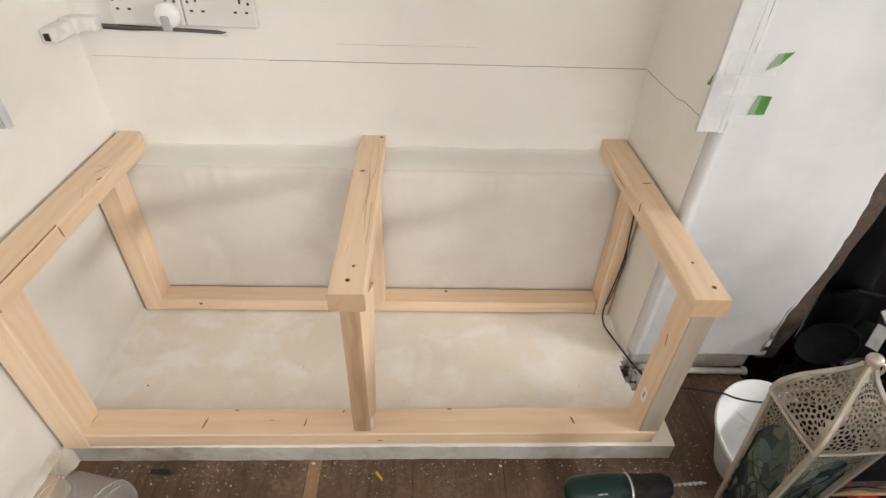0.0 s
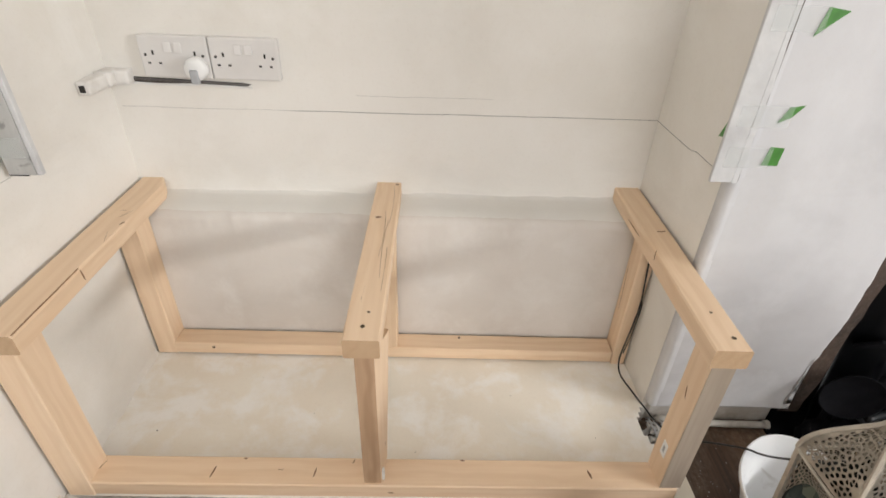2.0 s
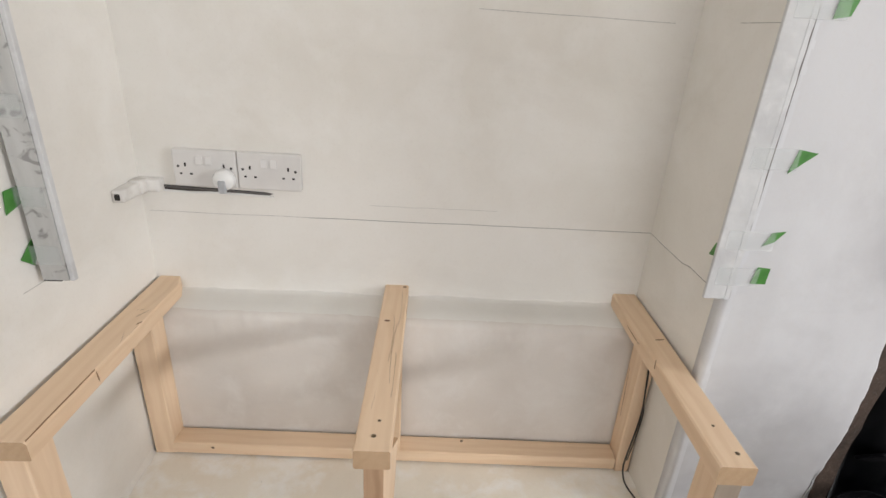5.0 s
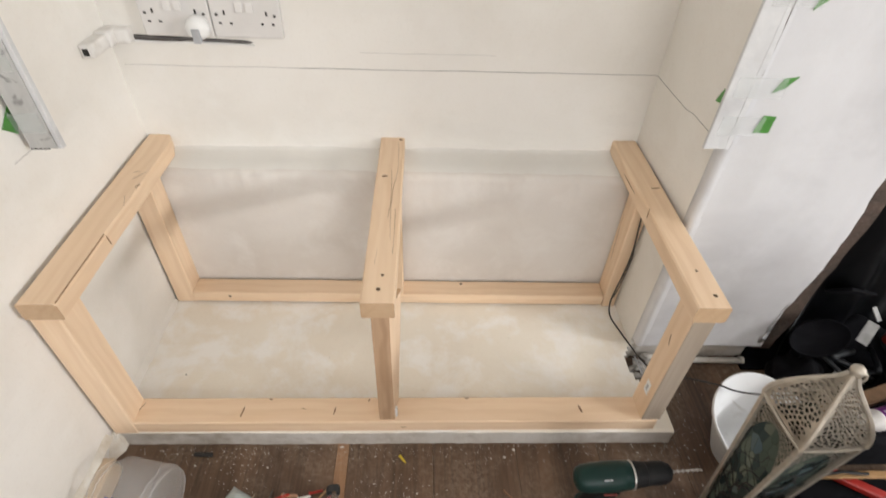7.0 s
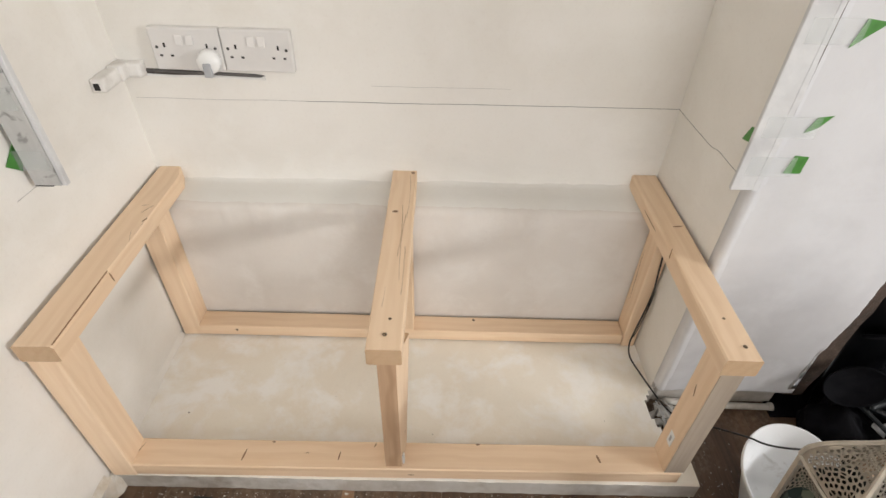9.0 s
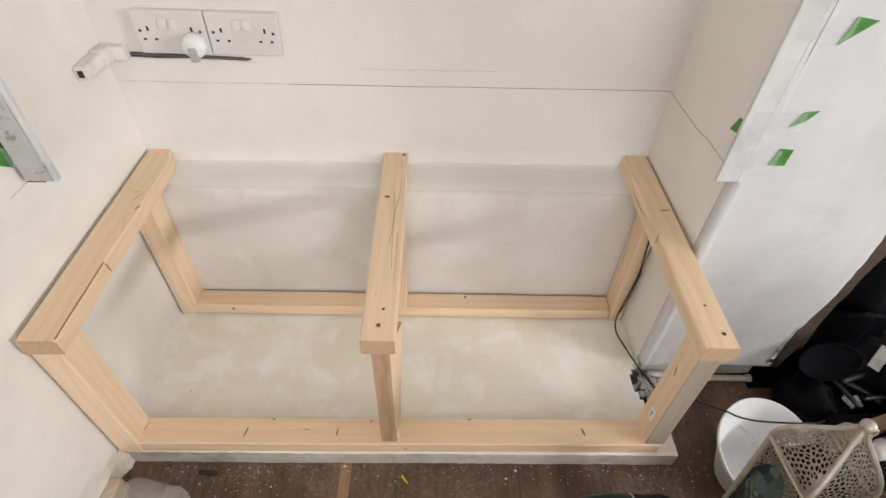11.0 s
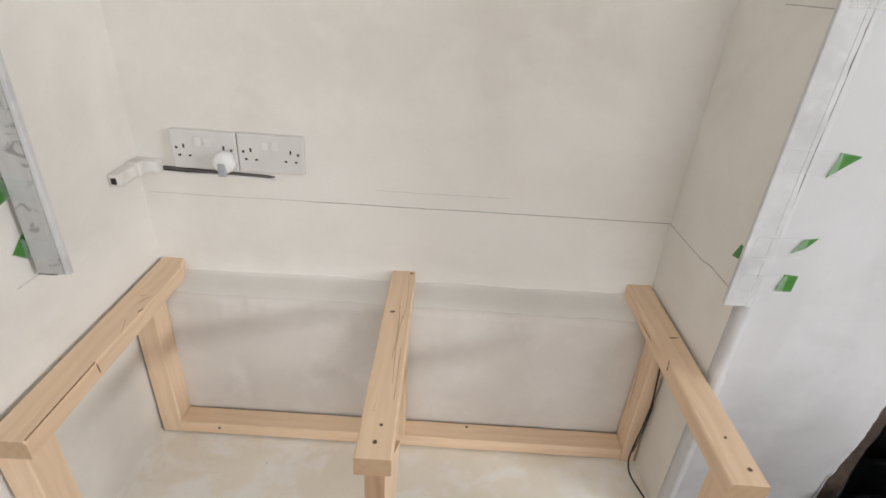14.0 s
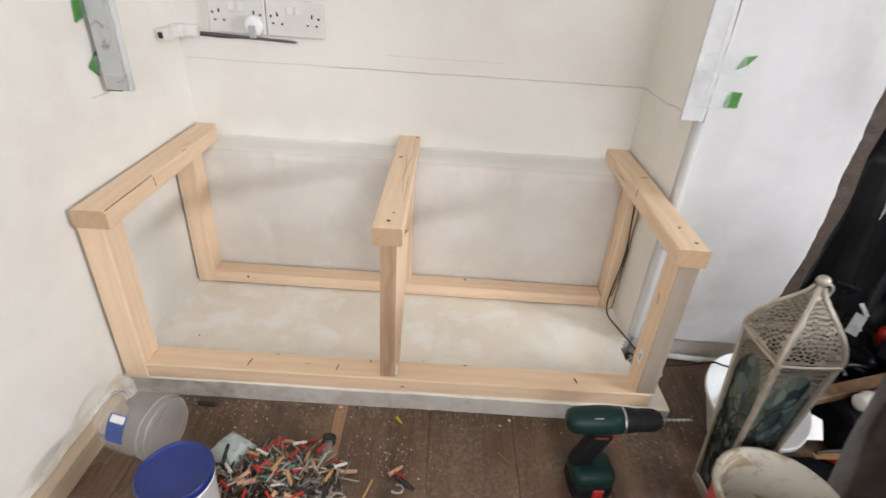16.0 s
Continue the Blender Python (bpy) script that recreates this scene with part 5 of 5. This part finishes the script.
for x, y, yaw in ((0.545, -0.80, 20), (0.56, -0.815, 80), (0.53, -0.83, 140)):
    part("staple", tube([(-0.012, 0, 0.003), (-0.012, 0.02, 0.003), (0.012, 0.021, 0.003), (0.013, 0.0, 0.003)], 0.0017, 6, 2), STEEL, None, "bent wire staple on the floor", pose(x, y, 0.001, 0, 0, yaw), category="staple", group="staples")
part("dark_offcut", box(-0.021, 0.021, -0.0045, 0.0045, 0, 0.008, 0.002), RUBBER, None, "short dark offcut by the slab", pose(0.205, -0.592, 0.0, 0, 0, -3), category="offcut")
part("white_offcut", box(-0.05, 0.05, -0.009, 0.009, 0, 0.010, 0.002), STRIP_WHITE, None, "narrow pale offcut on the floor", pose(1.262, -0.818, 0.0, 0, 0, -60), category="offcut")

# chips and dust
GRIT = plain("dark_grit", (0.10, 0.075, 0.05), 0.8, 0, 0.3, 200)
rnd = random.Random(77)
CHIP = make_plaster("plaster_chip", (0.74, 0.71, 0.65), (0.60, 0.56, 0.50), (0.82, 0.81, 0.79), 20, 0.7, 0.3)


def chip(bm, x, y, s):
    z = s * 0.28
    a = rnd.uniform(0, 6.28)
    ring = [bm.verts.new((x + s * rnd.uniform(0.5, 1.2) * math.cos(a + t) * 1.3, y + s * rnd.uniform(0.4, 1.0) * math.sin(a + t), 0.0006)) for t in (0, 1.3, 2.5, 3.8, 5.0)]
    top = bm.verts.new((x + rnd.uniform(-s, s) * 0.3, y, z + 0.0006))
    for k in range(5):
        bm.faces.new((ring[k], ring[(k + 1) % 5], top))


bm = bmesh.new()
for k in range(1500):
    kind = rnd.random()
    if kind < 0.42:
        x, y = rnd.uniform(0.05, 1.30), -0.575 - abs(rnd.gauss(0, 0.022))
    elif kind < 0.60:
        x, y = rnd.gauss(0.63, 0.05), rnd.gauss(-0.70, 0.035)
    elif kind < 0.76:
        x, y = rnd.gauss(1.30, 0.06), rnd.gauss(-0.55, 0.08)
    elif kind < 0.84:
        x, y = rnd.gauss(0.27, 0.06), rnd.gauss(-0.62, 0.03)
    else:
        x, y = rnd.uniform(0.06, 1.45), rnd.uniform(-1.2, -0.58)
    if y > -0.572 and x < 1.288 or y > -0.37 or x < 0.045:
        continue
    chip(bm, x, y, rnd.choice((0.0003, 0.0003, 0.0004, 0.0005, 0.0006, 0.0008, 0.0010, 0.0015)) * (2.4 if rnd.random() < 0.035 else 1.0))
grit = bmesh.new()
for x, y, s in ((0.119, -0.411, 0.0022), (0.31, -0.25, 0.0009), (0.46, -0.36, 0.0008), (0.70, -0.46, 0.0011), (0.93, -0.30, 0.0007), (1.11, -0.42, 0.0009)):
    a = rnd.uniform(0, 6.28)
    ring = [grit.verts.new((x + s * rnd.uniform(0.6, 1.2) * math.cos(a + t), y + s * rnd.uniform(0.6, 1.2) * math.sin(a + t), 0.0505)) for t in (0, 1.3, 2.5, 3.8, 5.0)]
    peak = grit.verts.new((x, y, 0.0535))
    for j in range(5):
        grit.faces.new((ring[j], ring[(j + 1) % 5], peak))
part("slab_grit", grit, GRIT, None, "dark specks of grit on the slab", kind="stuff", category="grit")
part("plaster_chips", bm, CHIP, None, "white plaster chips and crumbs strewn over the floorboards", kind="stuff", category="plaster chips")

# ---- dark clutter in and before the fireplace ----
BLACK_CLOTH = plain("black_fabric", (0.006, 0.006, 0.008), 0.9, 0, 0.2, 25, 0.6, 0.12)
BLACK_GLOSS = plain("black_plastic", (0.004, 0.0045, 0.006), 0.45, 0, 0.2, 20, 0.3, 0.3)
DARK_GREY = plain("dark_plastic", (0.014, 0.016, 0.018), 0.5, 0, 0.2, 20, 0.2, 0.25)
CARD = plain("brown_wood_scrap", (0.20, 0.115, 0.06), 0.6, 0, 0.25, 30, 0.4)


def lump(name, at, size, label, cat, mat=BLACK_CLOTH, seed=0.0, rough=0.35):
    bm = bmesh.new()
    bmesh.ops.create_icosphere(bm, subdivisions=4, radius=1.0)
    for v in bm.verts:
        p = v.co.copy()
        k = 1 + rough * noise.noise(p * 1.6 + Vector((seed, 0, 0))) + 0.35 * rough * noise.noise(p * 5 + Vector((seed, 3, 0)))
        v.co = Vector((p.x * size[0] * k, p.y * size[1] * k, max(p.z * k, -0.55) * size[2]))
    low = min(v.co.z for v in bm.verts)
    for v in bm.verts:
        v.co.z -= low
    return part(name, bm, mat, None, label, Matrix.Translation(at), True, category=cat)


lump("tool_bag", (1.665, -0.445, 0.0085), (0.085, 0.07, 0.065), "black fabric tool bag slumped at the fireplace opening", "bag", BLACK_CLOTH, 1.2)
lump("tool_bag", (1.83, -0.36, 0.0085), (0.13, 0.10, 0.09), "black fabric tool bag in the fireplace", "bag", BLACK_CLOTH, 4.2)
lump("bin_bag", (2.12, -0.28, 0.0085), (0.20, 0.15, 0.21), "black bin bag in the fireplace", "bag", BLACK_GLOSS, 8.2, 0.5)
pan = thing("oval_pan", (1.70, -0.42, 0.05), "oval black pan leaning in the fireplace opening", "pan")
PM = Matrix.Translation((1.660, -0.402, 0.178)) @ Matrix.Rotation(radians(-32), 4, "Z") @ Matrix.Rotation(radians(62), 4, "X") @ Matrix.Rotation(radians(38), 4, "Z") @ Matrix.Diagonal((1.0, 0.72, 1.0, 1.0))
part("pan_dish", lathe([(0, -0.006), (0.056, -0.006), (0.062, 0.0), (0.064, 0.010), (0.061, 0.011), (0.058, 0.002), (0, 0.0)], 36), BLACK_CLOTH, pan, "", PM, True)
part("pan_foot", box(1.645, 1.690, -0.40, -0.37, 0.008, 0.14, 0.006), BLACK_CLOTH, pan)
part("drip_tray", box(-0.05, 0.05, -0.004, 0.004, -0.03, 0.03, 0.002), BLACK_CLOTH, None, "small black tray propped against the soot", pose(1.74, -0.33, 0.26, 40, 20, 10), category="tray")
crate = thing("tool_case", (1.98, -0.50, 0), "dark plastic tool case with grey catches", "tool case", turn=-18)
CM = WM[crate]
part("case_body", box(-0.16, 0.16, -0.09, 0.09, 0.0, 0.10, 0.012, 2), DARK_GREY, crate, "", CM)
part("case_lid", box(-0.158, 0.158, -0.088, 0.088, 0.102, 0.14, 0.012, 2), BLACK_GLOSS, crate, "", CM)
for x in (-0.09, 0.09):
    part("catch", box(x - 0.02, x + 0.02, -0.096, -0.088, 0.08, 0.125, 0.003), GREY_PLASTIC, crate, "grey catch", CM)
box2 = thing("parts_box", (1.89, -0.44, 0.14), "dark parts box with pale stickers", "box", turn=25)
BM = Matrix.Translation((1.90, -0.455, 0.140)) @ Matrix.Rotation(radians(25), 4, "Z")
part("box_shell", box(-0.07, 0.07, -0.05, 0.05, 0, 0.05, 0.006), DARK_GREY, box2, "", BM)
for x, y, w in ((-0.03, -0.02, 0.018), (0.025, 0.012, 0.024), (0.03, -0.03, 0.014)):
    part("sticker", box(x - w, x + w, y - 0.008, y + 0.008, 0.0503, 0.0512), GREY_PLASTIC, box2, "pale unreadable sticker", BM)
can = thing("spray_can", (1.965, -0.37, 0.0), "dark spray can with a red cap", "spray can")
KM = Matrix.Translation((1.868, -0.395, 0.0085))
part("can_body", lathe([(0, 0), (0.024, 0), (0.025, 0.003), (0.025, 0.125), (0.018, 0.137), (0, 0.137)], 22), DARK_GREY, can, "", KM, True)
part("cap", lathe([(0.019, 0.1375), (0.0215, 0.139), (0.021, 0.172), (0.016, 0.178), (0, 0.178)], 20), RED, can, "red plastic cap", KM, True)
SCRAP = plain("grey_scrap", (0.30, 0.30, 0.295), 0.45, 0, 0.2, 30)
for x, y, z, sx, sy, rx, ry, rz in ((1.749, -0.42, 0.215, 0.013, 0.030, 35, 10, -40), (1.768, -0.412, 0.196, 0.012, 0.006, 20, 10, 15), (1.76, -0.20, 0.44, 0.028, 0.05, 60, 0, -30), (1.86, -0.48, 0.195, 0.02, 0.006, 0, 5, 30), (1.70, -0.475, 0.115, 0.008, 0.016, 20, 0, 40), (1.73, -0.47, 0.11, 0.006, 0.014, 20, 0, 10), (1.80, -0.37, 0.225, 0.008, 0.018, 40, 0, 20)):
    part("metal_scrap", box(-sx, sx, -sy, sy, -0.0015, 0.0015, 0.001), SCRAP, None, "pale grey metal scrap among the tools", pose(x, y, z, rx, ry, rz), category="scrap", group="scraps in the fireplace")
for p, q, r in (((1.70, -0.25, 0.02), (1.76, -0.15, 0.62), 0.012), ((1.80, -0.22, 0.02), (1.88, -0.12, 0.66), 0.016), ((1.92, -0.20, 0.02), (1.93, -0.10, 0.70), 0.014)):
    part("tool_shaft", tube([p, tuple((a + b) / 2 for a, b in zip(p, q)), q], r, 10, 2), BLACK_GLOSS, None, "black tool shaft standing in the fireplace", category="tool", group="tools in the fireplace")

bm = bmesh.new()
SLAT = 9
for i in range(SLAT + 1):
    for k in range(13):
        u, v = i / SLAT, k / 12
        fold = 0.018 * math.sin(9 * u + 2.5 * v) + 0.012 * noise.noise((u * 4, v * 5, 3.1))
        bm.verts.new((1.665 + 0.20 * u + 0.02 * v, -0.285 + fold - 0.05 * (1 - v), 0.0085 + 0.62 * v))
bm.verts.ensure_lookup_table()
for i in range(SLAT):
    for k in range(12):
        a = i * 13 + k
        bm.faces.new((bm.verts[a], bm.verts[a + 13], bm.verts[a + 14], bm.verts[a + 1]))
bmesh.ops.solidify(bm, geom=bm.faces[:], thickness=0.004)
part("black_tarpaulin", bm, BLACK_GLOSS, None, "glossy black tarpaulin standing in folds in the fireplace", None, True, category="tarpaulin")
for k, (x, y, z, yaw) in enumerate(((1.725, -0.425, 0.155, 20), (1.745, -0.455, 0.135, -35), (1.80, -0.44, 0.152, 60), (1.765, -0.47, 0.14, 10), (1.69, -0.455, 0.145, -60))):
    part("hand_tool", tube([(-0.045, 0, 0), (-0.02, 0, 0.004), (0.045, 0, 0.001)], 0.0085 - 0.0008 * k, 10, 3), BLACK_GLOSS if k % 2 else DARK_GREY, None, "dark plastic hand tool among the fireplace clutter", pose(x, y, z - 0.015, 0, 12, yaw), True, category="tool", group="hand tools in the fireplace")
trowel = thing("garden_trowel", (1.757, -0.31, 0.0085), "steel trowel standing upright among the dark tools", "trowel")
bm = box(-0.019, 0.019, -0.0015, 0.0015, 0.0, 0.15, 0.001)
for v in bm.verts:
    v.co.x *= 1.0 if v.co.z > 0.08 else 0.55
    v.co.y += 4.0 * v.co.x ** 2
part("blade", bm, SCRAP, trowel, "dull steel blade", pose(1.756, -0.30, 0.362, 0, 8, 0))
part("shaft", tube([(1.757, -0.31, 0.0085), (1.757, -0.306, 0.19), (1.756, -0.30, 0.366)], 0.007, 10, 2), BLACK_GLOSS, trowel, "black shaft", None, True)
part("wood_batten", box(-0.17, 0.17, -0.016, 0.016, 0, 0.020, 0.002), CARD, None, "rough brown batten lying across the tools", pose(1.74, -0.535, 0.118, 0, -2, 16), category="batten")
tube_thing = thing("sealant_tube", (1.74, -0.60, 0.06), "purple and white sealant cartridge", "cartridge")
TM = Matrix.Translation((1.672, -0.606, 0.140)) @ Matrix.Rotation(radians(13), 4, "Z") @ Matrix.Rotation(radians(92), 4, "Y")
part("nozzle_end", lathe([(0, -0.012), (0.013, -0.012), (0.0185, -0.009), (0.0195, 0.010), (0.0235, 0.014), (0.0235, 0.022), (0, 0.022)], 24), SOCKET_WHITE, tube_thing, "", TM, True)
part("printed_sleeve", lathe([(0.0237, 0.0225), (0.0237, 0.185), (0, 0.185)], 24), plain("purple_print", (0.16, 0.02, 0.20), 0.35), tube_thing, "purple printed sleeve", TM, True)
def wrapped(r, a0, a1, z0, z1):
    """A patch of print wrapped round the cartridge."""
    bm = bmesh.new()
    prev = None
    for k in range(9):
        a = radians(a0 + (a1 - a0) * k / 8)
        ring = [bm.verts.new((rr * math.cos(a), rr * math.sin(a), z)) for rr, z in ((r, z0), (r, z1), (r - 0.0004, z1), (r - 0.0004, z0))]
        if prev:
            for q in range(4):
                bm.faces.new((prev[q], prev[(q + 1) % 4], ring[(q + 1) % 4], ring[q]))
        prev = ring
    return bm


part("print_panel", wrapped(0.0243, 165, 232, 0.030, 0.125), BRIGHT_WHITE, tube_thing, "white printed panel", TM)
part("print_bar", wrapped(0.0248, 178, 212, 0.036, 0.052), plain("purple_ink", (0.22, 0.04, 0.26), 0.4), tube_thing, "purple bar of print", TM)
part("print_bar", wrapped(0.0248, 185, 205, 0.058, 0.076), PINKISH, tube_thing, "orange bar of print", TM)
part("print_bar", wrapped(0.0248, 180, 200, 0.082, 0.110), plain("violet_ink", (0.30, 0.10, 0.34), 0.4), tube_thing, "violet bar of print", TM)
part("cartridge_rest", box(1.635, 1.90, -0.64, -0.50, 0.0, 0.116, 0.012), BLACK_CLOTH, None, "folded black fabric under the batten and cartridge", category="fabric")
part("wood_stick", box(-0.075, 0.075, -0.008, 0.008, -0.004, 0.004, 0.002), TAN, None, "pale wooden stick beside the lantern", pose(1.63, -0.685, 0.060, 0, -12, -6), category="stick")
part("black_fork", tube([(1.545, -0.69, 0.07), (1.60, -0.685, 0.075), (1.70, -0.69, 0.06)], 0.004, 6, 2), BLACK_GLOSS, None, "thin black rod among the clutter", category="rod")
red_tool = thing("red_level", (1.66, -0.70, 0), "red handled tool lying on dark fabric", "tool")
part("red_bar", box(-0.07, 0.07, -0.011, 0.011, 0, 0.018, 0.003), RED, red_tool, "", pose(1.655, -0.705, 0.030, 0, 0, -32))
part("dark_fold", box(1.50, 1.80, -0.80, -0.66, 0.0, 0.028, 0.01), BLACK_CLOTH, None, "dark fabric lying on the floorboards", category="fabric")
part("white_card", prism([(-0.03, -0.015), (0.02, -0.02), (0.033, 0.02), (0.014, 0.034)], 0.002), BRIGHT_WHITE, None, "torn white card beside the lantern", pose(1.548, -0.655, 0.095, -50, 0, 10), category="card")

# grey fabric hung in folds over a support
bm = bmesh.new()
EDGE = [(1.452, -0.822, 0.0), (1.426, -0.842, 0.18), (1.393, -0.857, 0.31), (1.352, -0.886, 0.46), (1.345, -0.895, 0.49), (1.345, -0.925, 0.505), (1.355, -0.955, 0.49), (1.40, -0.97, 0.30), (1.44, -0.98, 0.0)]
rows = []
for k in range(len(EDGE) * 4 - 3):
    a, b = EDGE[k // 4], EDGE[min(k // 4 + 1, len(EDGE) - 1)]
    p = Vector(a).lerp(Vector(b), (k % 4) / 4)
    row = []
    for i in range(40):
        s = i / 39 * 0.17
        f = min(1.0, s / 0.05) * (1 - abs(p.z - 0.3) * 0.8)
        fold = f * (0.016 * math.sin(31 * s + 3.0 * p.z) + 0.010 * math.sin(67 * s + 5 * p.z + 1.3) + 0.02 * noise.noise((s * 6, p.z * 4, 0.5)))
        out = -1 if k < 18 else 1
        row.append(bm.verts.new((p.x + s * 0.97, p.y + 0.10 * s - out * fold, max(p.z + 0.02 * s + 0.008 * math.sin(24 * s), 0.001))))
    rows.append(row)
for a, b in zip(rows, rows[1:]):
    for i in range(39):
        bm.faces.new((a[i], a[i + 1], b[i + 1], b[i]))
bmesh.ops.solidify(bm, geom=bm.faces[:], thickness=0.004)
for v in bm.verts:
    v.co.z = max(v.co.z, 0.0)
part("grey_jacket", bm, plain("grey_fabric", (0.27, 0.245, 0.23), 0.92, 0, 0.15, 18, 0.5, 0.2), None, "grey fabric jacket hanging in soft folds down to the floor", None, True, category="jacket")

# ---- floor boards ----
floor = part("floor", box(-0.05, ROOM_X + 0.05, ROOM_Y - 0.05, 0.1, -0.06, -0.012), CONCRETE_AND_SHADE, None, "brown wooden floorboards strewn with plaster chips", kind="structure")
board_mesh = {}


def floor_board(x0, x1, y0, y1, material):
    key = (round(x1 - x0, 4), round(y1 - y0, 4), material.name)
    if key not in board_mesh:
        bm = box(-(x1 - x0) / 2 + 0.0003, (x1 - x0) / 2 - 0.0003, -(y1 - y0) / 2 + 0.0006, (y1 - y0) / 2 - 0.0006, -0.012, 0.0, 0.0006)
        board_mesh[key] = bpy.data.meshes.new("plank")
        bm.to_mesh(board_mesh[key])
        bm.free()
        board_mesh[key].materials.append(material)
    return place("plank", board_mesh[key], floor, "", Matrix.Translation(((x0 + x1) / 2, (y0 + y1) / 2, 0.0)))


edges = [0.0, 0.118, 0.310, 0.502, 0.530, 0.722, 0.914, 1.106, 1.298, 1.490, 1.682, 1.874, 2.066, 2.258, 2.450, 2.642, 2.834, 3.026, 3.218, 3.410, 3.602, 3.794, 3.986, 4.178, 4.370, 4.60]
for n, (a, b) in enumerate(zip(edges, edges[1:])):
    cuts = [-4.2, -3.3, -2.05 - 0.4 * (n % 3), -0.85 - 0.35 * ((n * 2) % 3) if n not in (3, 4, 5, 6) else -1.3, -0.25]
    for c, d in zip(cuts, cuts[1:]):
        floor_board(a, b, c, d, BOARD_STRIP if n == 3 else BOARD)
